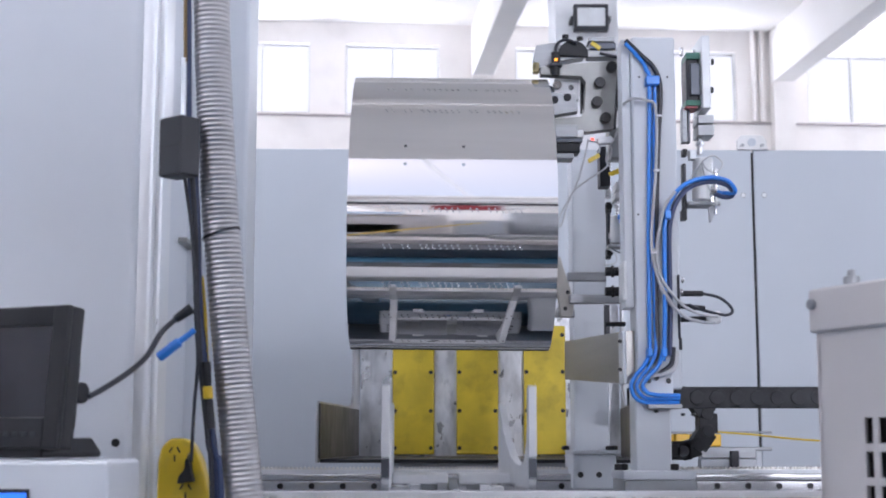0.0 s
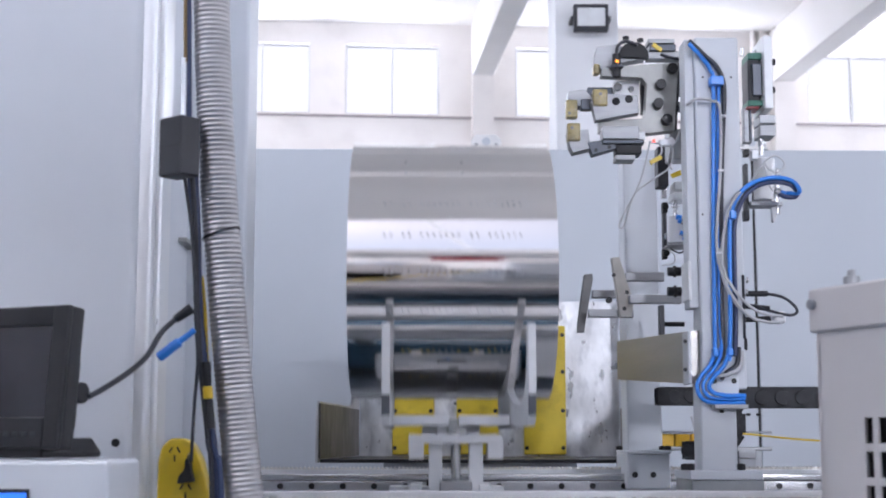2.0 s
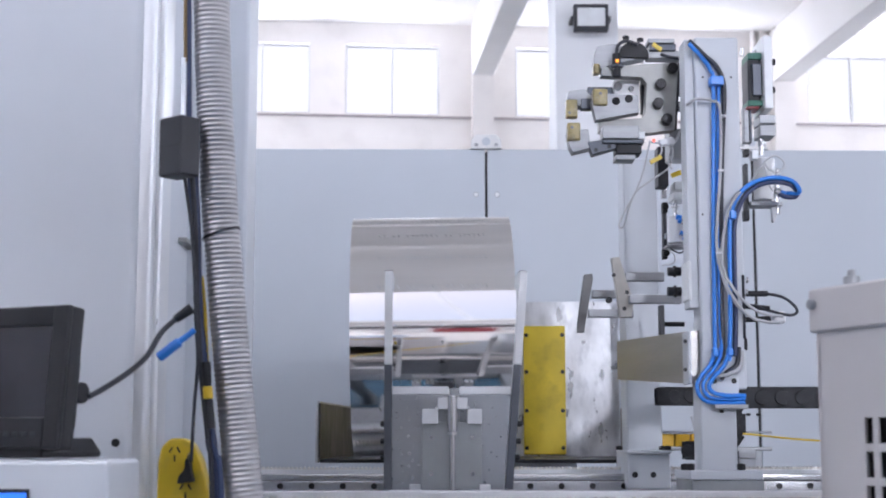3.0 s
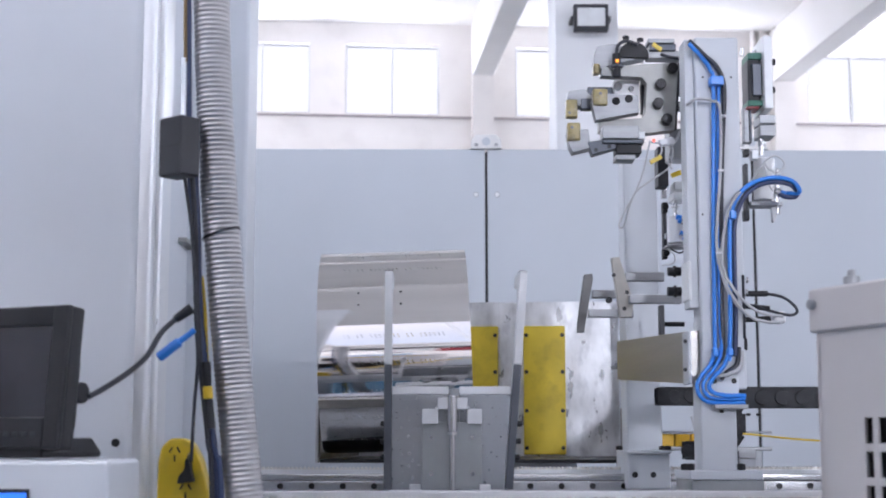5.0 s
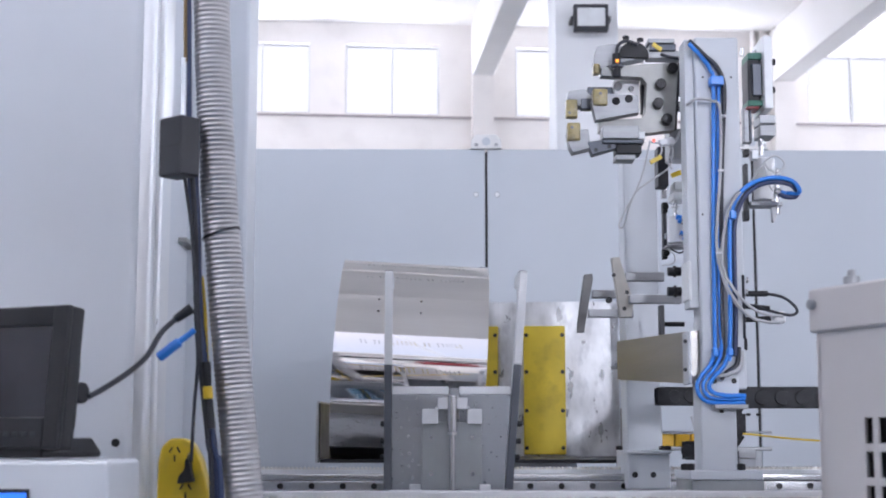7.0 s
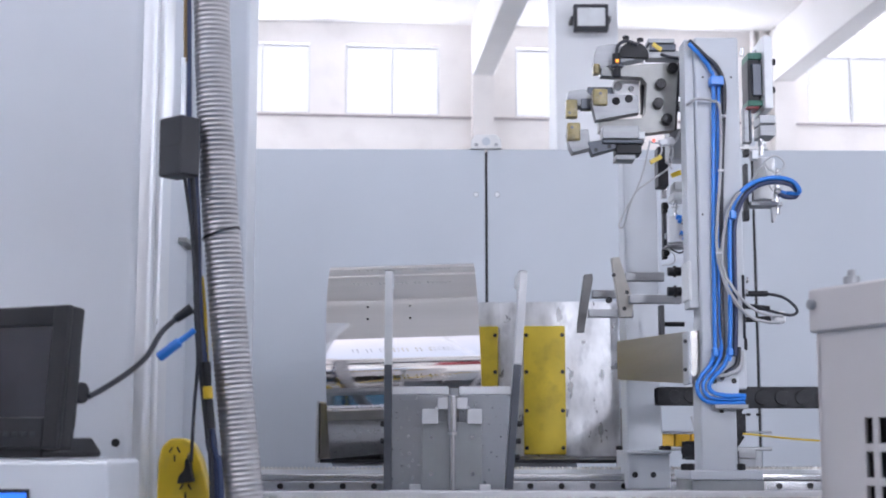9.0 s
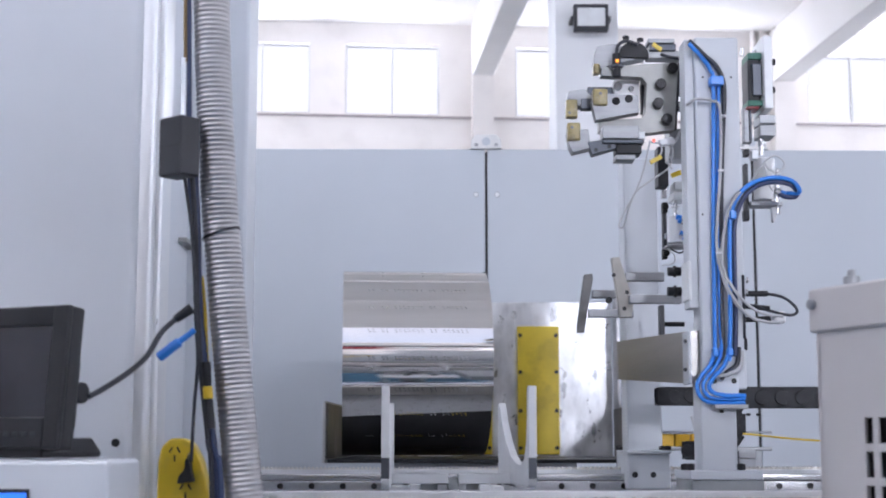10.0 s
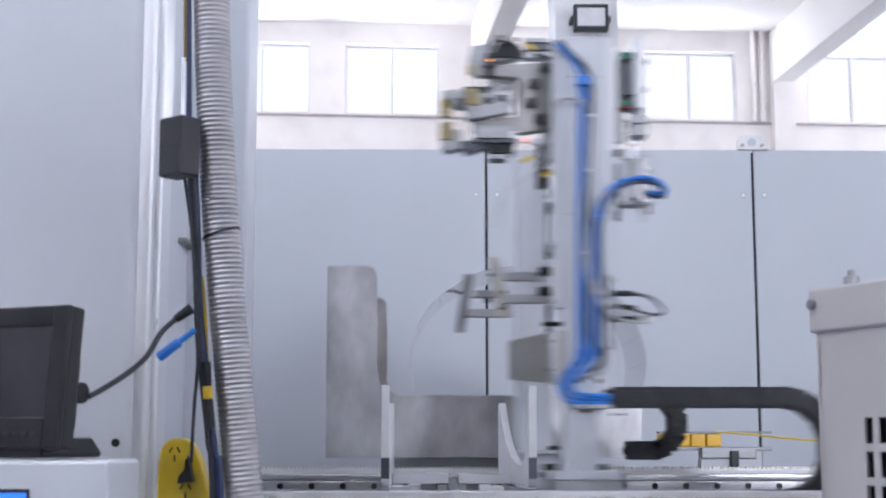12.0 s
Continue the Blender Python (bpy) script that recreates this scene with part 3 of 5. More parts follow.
def make_lift_column():
    c = thing("lift_column", "aluminium lifting column with a pneumatic cylinder", "lift")
    b = B()
    box(b, -0.025, 0.13, 2.33, 2.4, -0.03, -0.015, 0.001)
    box(b, -0.025, 0.0, 2.33, 2.4, -0.055, -0.03, 0.001)
    box(b, 0.105, 0.13, 2.33, 2.4, -0.055, -0.03, 0.001)
    part("head", b, ALU_WHITE, c)
    b = B()
    box(b, 0.008, 0.03, 2.34, 2.4, -0.105, -0.03, 0.001)
    box(b, 0.075, 0.097, 2.34, 2.4, -0.105, -0.03, 0.001)
    part("guide_block", b, ALU_WHITE, c)
    b = B()
    box(b, 0.026, 0.079, 2.33, 2.39, -0.36, -0.09, 0.003)
    part("cylinder_body", b, ALU, c)
    b = B()
    cyl(b, (0.0525, 2.35, -0.1), (0.0525, 2.35, -0.01), 0.008, 14)
    part("rod", b, RAIL, c)
    b = B()
    tube(b, [(0.045, 2.32, -0.14), (0.04, 2.315, -0.2), (0.035, 2.32, -0.3)], 0.004)
    part("air_hose", b, BLUE, c, "blue air hose")
    return c


lift = make_lift_column()


# ---- gantry ----
def make_gantry():
    g = thing("gantry", "grey travelling gantry with two columns, hoses and arms", "machine")
    # near column
    col = block("front_column", GANTRY, g, 0.463, 0.538, 2.35, 2.42, 1.284, 1.887, 0.004)
    block("column_flange", GANTRY, g, 0.447, 0.4628, 2.362, 2.41, 1.421, 1.886, 0.002)
    for at in ((0.476, 2.35, 1.816), (0.524, 2.35, 1.816), (0.47, 2.35, 1.578), (0.514, 2.35, 1.463)):
        screw(col, at, (0, -1, 0), 0.0018, 0.001)
    block("column_foot", GANTRY, g, 0.459, 0.519, 2.352, 2.418, 1.148, 1.312, 0.004)
    block("front_carriage", GANTRY, g, 0.432, 0.550, 2.31, 2.46, 1.137, 1.151, 0.002)
    block("carriage_shoe", BRACKET, g, 0.434, 0.552, 2.312, 2.455, 1.098, 1.1365, 0.002)
    screw(g, (0.427, 2.33, 1.152), (0, 0, 1), 0.007, 0.01)
    screw(g, (0.436, 2.33, 1.152), (0, 0, 1), 0.007, 0.01)
    screw(g, (0.519, 2.33, 1.152), (0, 0, 1), 0.007, 0.01)
    # far column
    block("rear_column", GANTRY, g, 0.419, 0.492, 2.93, 3.01, 1.177, 1.792, 0.004)
    bx = block("rear_carriage", GANTRY, g, 0.408, 0.495, 2.86, 3.02, 1.104, 1.174, 0.003)
    block("carriage_cap", GANTRY, g, 0.407, 0.498, 2.85, 3.01, 1.174, 1.18, 0.001)
    for at in ((0.423, 2.86, 1.132), (0.46, 2.86, 1.132)):
        screw(bx, at, (0, -1, 0), 0.006, 0.003)
    for at in ((0.398, 2.9, 1.181), (0.486, 2.9, 1.181), (0.497, 2.9, 1.181)):
        screw(g, at, (0, 0, 1), 0.007, 0.008)
    # deep beam that ties the columns
    b = B()
    y0, y1 = 2.37, 2.93
    xn, xf = 0.448, 0.401
    t = bmesh.new()
    zs = [(xf, y1, 1.325, 1.404), (xn, y0, 1.294, 1.383)]
    ring = []
    for x, y, lo, hi in zs:
        ring.append([t.verts.new(v) for v in ((x, y, lo), (x + 0.03, y, lo), (x + 0.03, y, hi), (x, y, hi))])
    for k in range(4):
        t.faces.new((ring[0][k], ring[0][(k + 1) % 4], ring[1][(k + 1) % 4], ring[1][k]))
    t.faces.new(ring[0])
    t.faces.new(ring[1][::-1])
    bmesh.ops.recalc_face_normals(t, faces=t.faces)
    merge(b, t)
    part("tie_beam", b, BRUSHED, g, "machined aluminium tie beam")
    block("tie_flange", GANTRY, g, 0.44, 0.446, 2.352, 2.402, 1.293, 1.382, 0.002)
    for at in ((0.436, 2.352, 1.364), (0.435, 2.352, 1.317)):
        screw(g, at, (0, -1, 0), 0.0035, 0.001)
    # locating arms
    block("arm_mount", ALU_WHITE, g, 0.445, 0.451, 2.36, 2.42, 1.434, 1.501, 0.002, "white arm mount block")
    block("arm_bar", ALU, g, 0.377, 0.45, 2.62, 2.64, 1.496, 1.512)
    block("arm_bar", ALU, g, 0.375, 0.47, 2.56, 2.58, 1.448, 1.464)
    block("arm_bar", ALU, g, 0.319, 0.366, 2.66, 2.68, 1.468, 1.483)
    block("arm_bar", ALU, g, 0.305, 0.388, 2.6, 2.62, 1.426, 1.441)
    plate("arm_plate", ARM_BEIGE, g, [(0.346, 1.534), (0.36, 1.536), (0.385, 1.451), (0.381, 1.425), (0.36, 1.425)], 2.58, 2.60, 0.001, "beige arm plate")
    plate("arm_plate", ARM_DARK, g, [(0.302, 1.51), (0.317, 1.512), (0.318, 1.501), (0.3, 1.401), (0.288, 1.401), (0.288, 1.415)], 2.64, 2.66, 0.001, "scuffed steel arm plate")
    rod("shock_absorber", BLACK, g, (0.426, 2.45, 1.493), (0.449, 2.45, 1.493), 0.008, "black rubber buffer")
    rod("shock_absorber", BLACK, g, (0.425, 2.45, 1.458), (0.449, 2.45, 1.458), 0.008, "black rubber buffer")
    rod("sensor", BLACK, g, (0.444, 2.6, 1.413), (0.481, 2.6, 1.413), 0.0045, "black barrel sensor")
    block("slide_rail", CHARCOAL, g, 0.469, 0.479, 2.8, 2.82, 1.409, 1.468, 0.001)
    screw(g, (0.344, 2.62, 1.459), (0, -1, 0), 0.006, 0.01)
    # lift slide between the columns
    block("slide_rail", RAIL, g, 0.462, 0.472, 2.7, 2.72, 1.668, 1.746, 0.001)
    block("slide_carriage", CHARCOAL, g, 0.438, 0.458, 2.6, 2.64, 1.672, 1.748, 0.002, "dark slide carriage")
    block("slide_block", ALU_WHITE, g, 0.469, 0.497, 2.6, 2.66, 1.666, 1.681, 0.001)
    block("slide_block", ALU_WHITE, g, 0.466, 0.496, 2.6, 2.66, 1.648, 1.661, 0.001)
    rod("piston_rod", RAIL, g, (0.473, 2.62, 1.652), (0.472, 2.62, 1.616), 0.004)
    block("slide_rail", CHARCOAL, g, 0.463, 0.47, 2.7, 2.72, 1.552, 1.657, 0.001)
    block("rail_stop", BLACK, g, 0.461, 0.471, 2.69, 2.71, 1.637, 1.657, 0.001)
    block("rail_stop", BLACK, g, 0.46, 0.469, 2.69, 2.71, 1.547, 1.567, 0.001)
    rod("air_cylinder", ALU_WHITE, g, (0.48, 2.63, 1.619), (0.478, 2.63, 1.567), 0.020, "white air cylinder")
    rod("air_fitting", BLUE, g, (0.47, 2.6, 1.614), (0.48, 2.6, 1.612), 0.005, "blue air fitting")
    rod("air_fitting", BLUE, g, (0.484, 2.6, 1.601), (0.495, 2.6, 1.599), 0.005, "blue air fitting")
    rod("air_fitting", BLUE, g, (0.482, 2.6, 1.576), (0.492, 2.6, 1.574), 0.005, "blue air fitting")
    block("cylinder_bar", ALU, g, 0.452, 0.496, 2.6, 2.64, 1.557, 1.562, 0.001)
    line("sensor_cable", CABLE_GREY, g, [(0.452, 2.6, 1.554), (0.466, 2.6, 1.542), (0.464, 2.6, 1.527), (0.443, 2.6, 1.523)], 0.0014)
    line("sensor_cable", CABLE_BLACK, g, [(0.458, 2.6, 1.554), (0.475, 2.6, 1.546), (0.49, 2.6, 1.554)], 0.0014)
    # lift slide on the far side of the near column
    block("bearing_block", CHARCOAL, g, 0.57, 0.592, 2.42, 2.47, 1.791, 1.868, 0.003, "dark linear bearing block")
    block("bearing_seal", GREEN, g, 0.57, 0.597, 2.415, 2.465, 1.866, 1.878, 0.001, "green bearing end seal")
    block("bearing_seal", GREEN, g, 0.568, 0.594, 2.415, 2.465, 1.782, 1.792, 0.001, "green bearing end seal")
    block("bearing_wiper", RED, g, 0.567, 0.589, 2.418, 2.458, 1.778, 1.782, 0.0005)
    cp = block("carriage_plate", ALU_WHITE, g, 0.594, 0.609, 2.4, 2.49, 1.774, 1.905, 0.002, "pale carriage plate")
    for at in ((0.617, 2.43, 1.865), (0.615, 2.43, 1.814)):
        screw(cp, at, (1, 0, 0), 0.006, 0.004)
    block("slide_rail", ALU, g, 0.563, 0.572, 2.43, 2.45, 1.72, 1.783, 0.001)
    block("slide_rail", BLUED, g, 0.5735, 0.577, 2.43, 2.45, 1.72, 1.783, 0.0005)
    block("bearing_core", BLUED, g, 0.576, 0.5935, 2.412, 2.42, 1.800, 1.858, 0.002, "dark bearing core")
    for x, z in ((0.566, 1.893), (0.580, 1.884), (0.588, 1.889)):
        rod("grease_nipple", RAIL, g, (x, 2.44, 1.878), (x, 2.44, z), 0.0035)
    block("clamp_block", ALU, g, 0.589, 0.617, 2.42, 2.47, 1.752, 1.767, 0.001)
    block("clamp_block", ALU, g, 0.589, 0.617, 2.42, 2.47, 1.73, 1.749, 0.001)
    rod("piston_rod", RAIL, g, (0.595, 2.44, 1.735), (0.594, 2.44, 1.699), 0.0045)
    rod("lock_nut", RAIL, g, (0.595, 2.44, 1.722), (0.595, 2.44, 1.716), 0.008, "", 6)
    block("rail_stop", BLACK, g, 0.561, 0.569, 2.42, 2.44, 1.694, 1.706, 0.001)
    block("stop_bracket", ALU_WHITE, g, 0.573, 0.584, 2.42, 2.44, 1.688, 1.704, 0.001)
    block("slide_rail", CHARCOAL, g, 0.562, 0.568, 2.43, 2.45, 1.599, 1.682, 0.001)
    block("rail_stop", BLACK, g, 0.557, 0.566, 2.42, 2.44, 1.58, 1.598, 0.001)
    block("cylinder_bar", ALU, g, 0.569, 0.625, 2.42, 2.46, 1.606, 1.613, 0.001)
    rod("air_cylinder", ACRYLIC, g, (0.602, 2.45, 1.694), (0.599, 2.45, 1.619), 0.018, "pale air cylinder")
    rod("guide_rod", RAIL, g, (0.613, 2.44, 1.684), (0.611, 2.44, 1.617), 0.003)
    rod("guide_rod", RAIL, g, (0.622, 2.44, 1.674), (0.62, 2.44, 1.593), 0.004)
    line("sensor_cable", CABLE_GREY, g, [(0.571, 2.42, 1.65), (0.592, 2.42, 1.68), (0.614, 2.42, 1.694), (0.63, 2.42, 1.68), (0.619, 2.42, 1.664), (0.602, 2.42, 1.67), (0.594, 2.42, 1.685)], 0.0014)
    line("sensor_cable", CABLE_GREY, g, [(0.594, 2.42, 1.68), (0.603, 2.42, 1.64), (0.616, 2.42, 1.62), (0.619, 2.42, 1.59)], 0.0014)
    for (ax, az, bx, bz) in ((0.477, 1.603, 0.497, 1.594), (0.480, 1.580, 0.499, 1.574)):
        rod("flow_valve", RAIL, g, (ax, 2.585, az), (bx, 2.585, bz), 0.0052, "nickel flow valve")
        rod("valve_collar", BLUE, g, (ax - 0.006, 2.585, az + 0.002), (ax, 2.585, az), 0.0046, "blue valve collar")
    block("slide_block", ALU, g, 0.4645, 0.4745, 2.68, 2.7, 1.585, 1.596, 0.001)
    rod("lock_nut", RAIL, g, (0.4725, 2.62, 1.640), (0.4725, 2.62, 1.634), 0.008, "", 6)
    for z in (1.647, 1.557):
        screw(g, (0.4655, 2.69, z), (0, -1, 0), 0.0065, 0.008)
    # fittings where the hose loop ends
    rod("air_fitting", BLUE, g, (0.606, 2.362, 1.619), (0.620, 2.362, 1.615), 0.0042, "blue air fitting")
    rod("air_fitting", RAIL, g, (0.596, 2.364, 1.622), (0.607, 2.362, 1.619), 0.0055, "nickel elbow fitting")
    rod("air_fitting", RAIL, g, (0.602, 2.37, 1.618), (0.600, 2.37, 1.602), 0.0055, "nickel elbow fitting")
    plate("sensor_boot", CABLE_GREY, g, [(0.601, 1.600), (0.612, 1.603), (0.609, 1.583), (0.605, 1.574), (0.602, 1.575)], 2.405, 2.415, 0.001, "grey sensor boot")
    line("air_hose", CABLE_NAVY, g, [(0.632, 2.345, 1.616), (0.628, 2.352, 1.609), (0.614, 2.358, 1.610), (0.604, 2.362, 1.616)], 0.004, "dark hose end")
    line("sensor_cable", CABLE_GREY, g, [(0.49, 2.6, 1.245), (0.497, 2.6, 1.215), (0.505, 2.6, 1.185), (0.509, 2.6, 1.15)], 0.0016)
    # stop screws under the arm mount
    for z in (1.493, 1.458):
        rod("lock_nut", BOLT, g, (0.436, 2.45, z), (0.441, 2.45, z), 0.0105, "black lock nut", 6)
    for at in ((0.349, 2.58, 1.502), (0.368, 2.58, 1.440), (0.373, 2.58, 1.470)):
        screw(g, at, (0, -1, 0), 0.0038, 0.001)
    # hoses down the near column
    line("air_hose", BLUE, g, [(0.452, 2.342, 1.873), (0.472, 2.342, 1.851), (0.488, 2.342, 1.826), (0.492, 2.342, 1.791), (0.486, 2.342, 1.558), (0.484, 2.342, 1.405), (0.483, 2.342, 1.349), (0.474, 2.335, 1.325), (0.459, 2.335, 1.307), (0.451, 2.335, 1.289), (0.457, 2.335, 1.271), (0.477, 2.337, 1.262), (0.532, 2.35, 1.262)], 0.0036, "blue air hose")
    line("air_hose", BLUE, g, [(0.502, 2.345, 1.802), (0.494, 2.345, 1.558), (0.494, 2.345, 1.406), (0.493, 2.338, 1.349), (0.482, 2.332, 1.322), (0.468, 2.332, 1.305), (0.46, 2.332, 1.29), (0.465, 2.332, 1.276), (0.482, 2.335, 1.268), (0.533, 2.35, 1.269)], 0.0032, "blue air hose")
    line("air_hose", BLUE, g, [(0.505, 2.335, 1.33), (0.509, 2.335, 1.405), (0.511, 2.335, 1.528), (0.514, 2.335, 1.571), (0.526, 2.335, 1.605), (0.551, 2.335, 1.629), (0.588, 2.335, 1.639), (0.618, 2.335, 1.634), (0.631, 2.335, 1.62), (0.631, 2.345, 1.614), (0.618, 2.36, 1.617)], 0.0038, "blue air hose")
    line("air_hose", BLUE, g, [(0.505, 2.335, 1.344), (0.495, 2.33, 1.322), (0.478, 2.328, 1.304), (0.469, 2.328, 1.289), (0.476, 2.328, 1.278), (0.495, 2.33, 1.274), (0.533, 2.35, 1.274)], 0.0036, "blue air hose")
    line("power_cable", CABLE_BLACK, g, [(0.453, 2.345, 1.879), (0.478, 2.345, 1.854), (0.501, 2.345, 1.83), (0.511, 2.345, 1.792), (0.505, 2.345, 1.694), (0.499, 2.345, 1.558), (0.497, 2.345, 1.425), (0.495, 2.34, 1.344), (0.479, 2.34, 1.321)], 0.0042)
    line("power_cable", CABLE_NAVY, g, [(0.517, 2.345, 1.34), (0.52, 2.345, 1.406), (0.52, 2.342, 1.529), (0.523, 2.342, 1.566), (0.535, 2.342, 1.6), (0.558, 2.342, 1.624), (0.591, 2.342, 1.633), (0.618, 2.342, 1.628), (0.632, 2.345, 1.616)], 0.0042)
    line("power_cable", CABLE_BLACK, g, [(0.524, 2.345, 1.354), (0.52, 2.345, 1.326), (0.501, 2.34, 1.311), (0.491, 2.34, 1.3)], 0.004)
    line("signal_cable", CABLE_GREY, g, [(0.448, 2.35, 1.768), (0.461, 2.335, 1.774), (0.485, 2.332, 1.771), (0.501, 2.335, 1.754), (0.499, 2.336, 1.653), (0.489, 2.332, 1.537), (0.495, 2.332, 1.48), (0.516, 2.332, 1.433), (0.544, 2.335, 1.403), (0.581, 2.35, 1.395)], 0.0026)
    line("signal_cable", CABLE_GREY, g, [(0.53, 2.33, 1.614), (0.511, 2.33, 1.585), (0.497, 2.33, 1.518), (0.503, 2.33, 1.47), (0.533, 2.33, 1.428), (0.565, 2.34, 1.41), (0.6, 2.35, 1.406)], 0.0026)
    line("signal_cable", CABLE_GREY, g, [(0.493, 2.334, 1.518), (0.5, 2.334, 1.461), (0.526, 2.334, 1.416), (0.56, 2.34, 1.398), (0.595, 2.35, 1.395)], 0.0022)
    line("signal_cable", CABLE_GREY, g, [(0.529, 2.35, 1.348), (0.525, 2.345, 1.321), (0.505, 2.34, 1.309), (0.484, 2.34, 1.306)], 0.0045)
    block("hose_clip", BLUE, g, 0.485, 0.508, 2.33, 2.35, 1.798, 1.814, 0.002, "blue hose clip")
    block("hose_clip", BLUE, g, 0.511, 0.522, 2.325, 2.345, 1.567, 1.582, 0.002, "blue hose clip")
    block("hose_clip", BLUE, g, 0.478, 0.487, 2.328, 2.348, 1.337, 1.352, 0.002, "blue hose clip")
    block("hose_clip", BLUE, g, 0.502, 0.511, 2.328, 2.348, 1.337, 1.352, 0.002, "blue hose clip")
    for at in ((0.506, 2.336, 1.745), (0.5, 2.336, 1.651), (0.492, 2.33, 1.51)):
        b = B()
        cyl(b, Vector(at) - Vector((0, 0, 0.0015)), Vector(at) + Vector((0, 0, 0.0015)), 0.0055, 14)
        part("cable_tie", b, ALU_WHITE, g, "white cable tie")
    # valve terminal
    vt = block("valve_terminal", CHARCOAL, g, 0.533, 0.537, 2.345, 2.395, 1.368, 1.476, 0.002, "dark valve terminal")
    block("terminal_foot", BLACK, vt, 0.532, 0.54, 2.35, 2.39, 1.349, 1.37, 0.002)
    rod("plug", BLACK, vt, (0.541, 2.36, 1.445), (0.578, 2.36, 1.445), 0.005)
    rod("plug", BLACK, vt, (0.54, 2.36, 1.424), (0.581, 2.36, 1.42), 0.0045)
    rod("plug", BLACK, vt, (0.54, 2.36, 1.401), (0.582, 2.36, 1.403), 0.0045)
    for at in ((0.542, 2.36, 1.468), (0.54, 2.358, 1.447)):
        screw(vt, at, (1, 0, 0), 0.005, 0.004, RAIL)
    line("plug_cable", CABLE_BLACK, g, [(0.578, 2.36, 1.445), (0.604, 2.36, 1.439), (0.622, 2.36, 1.426), (0.627, 2.36, 1.414), (0.613, 2.36, 1.409), (0.579, 2.36, 1.417), (0.553, 2.35, 1.425)], 0.0026)
    block("connector_bag", ACRYLIC, g, 0.588, 0.612, 2.37, 2.39, 1.396, 1.417, 0.005, "clear plastic sleeve over the connectors")
    # chain anchor
    block("anchor_shelf", ALU, g, 0.478, 0.534, 2.33, 2.4, 1.252, 1.259, 0.001)
    block("anchor_plate", MACHINE, g, 0.469, 0.523, 2.348, 2.358, 1.259, 1.308, 0.002)
    for at in ((0.482, 2.348, 1.298), (0.515, 2.348, 1.298)):
        screw(g, at, (0, -1, 0), 0.0045, 0.002)
    for at in ((0.494, 2.35, 1.25), (0.54, 2.36, 1.245), (0.557, 2.36, 1.245)):
        screw(g, at, (0, 0, -1), 0.004, 0.004)
    return g


gantry = make_gantry()


def chain_links(parent, path, w, h, mat):
    """An energy chain of rigid links along a path in the xz plane; each link a bevelled shell with a pivot boss."""
    for i, (x, y, z, a) in enumerate(path):
        b = B()
        m = Matrix.Translation((x, y, z)) @ Matrix.Rotation(a, 4, "Y")
        box(b, -w * 0.62, w * 0.62, 0, 0.004, -h / 2, h / 2, 0.002, m)
        box(b, -w * 0.5, w * 0.5, 0.0035, 0.045, -h / 2 + 0.001, -h / 2 + 0.004, 0, m)
        box(b, -w * 0.5, w * 0.5, 0.0035, 0.045, h / 2 - 0.004, h / 2 - 0.001, 0, m)
        box(b, -w * 0.55, w * 0.55, 0.0445, 0.048, -h / 2 + 0.001, h / 2 - 0.001, 0.001, m)
        t = bmesh.new()
        bmesh.ops.create_cone(t, cap_ends=True, segments=20, radius1=h * 0.34, radius2=h * 0.32, depth=0.003)
        merge(b, t, m @ Matrix.Translation((w * 0.5, -0.0012, 0)) @ Matrix.Rotation(radians(90), 4, "X"))
        part("chain_link", b, mat, parent)


def bend_path(x0, x1, y, ztop, radius, x_low, step):
    """Upper run from x0 to x1, a half turn downwards, and a lower run back to x_low."""
    out, x = [], x0
    while x < x1:
        out.append((x, y, ztop, 0.0))
        x += step
    n = max(2, int(math.pi * radius / step))
    for k in range(n):
        a = math.pi * (k + 0.5) / n
        out.append((x1 + radius * math.sin(a), y, ztop - radius + radius * math.cos(a), a))
    x = x1
    while x > x_low:
        out.append((x, y, ztop - 2 * radius, math.pi))
        x -= step
    return out


def make_chains():
    a = thing("energy_chain", "black plastic energy chain running beside the column", "cable chain")
    z = 1.271
    chain_links(a, bend_path(0.546, 0.825, 2.36, z, 0.085, 0.764, 0.034), 0.034, 0.036, CHAIN)
    c = thing("energy_chain", "black plastic energy chain looping low between the rails", "cable chain")
    z = 1.285
    chain_links(c, bend_path(0.47, 0.552, 2.74, z, 0.052, 0.492, 0.03), 0.03, 0.036, CHAIN)
    return a, c


chain_near, chain_far = make_chains()


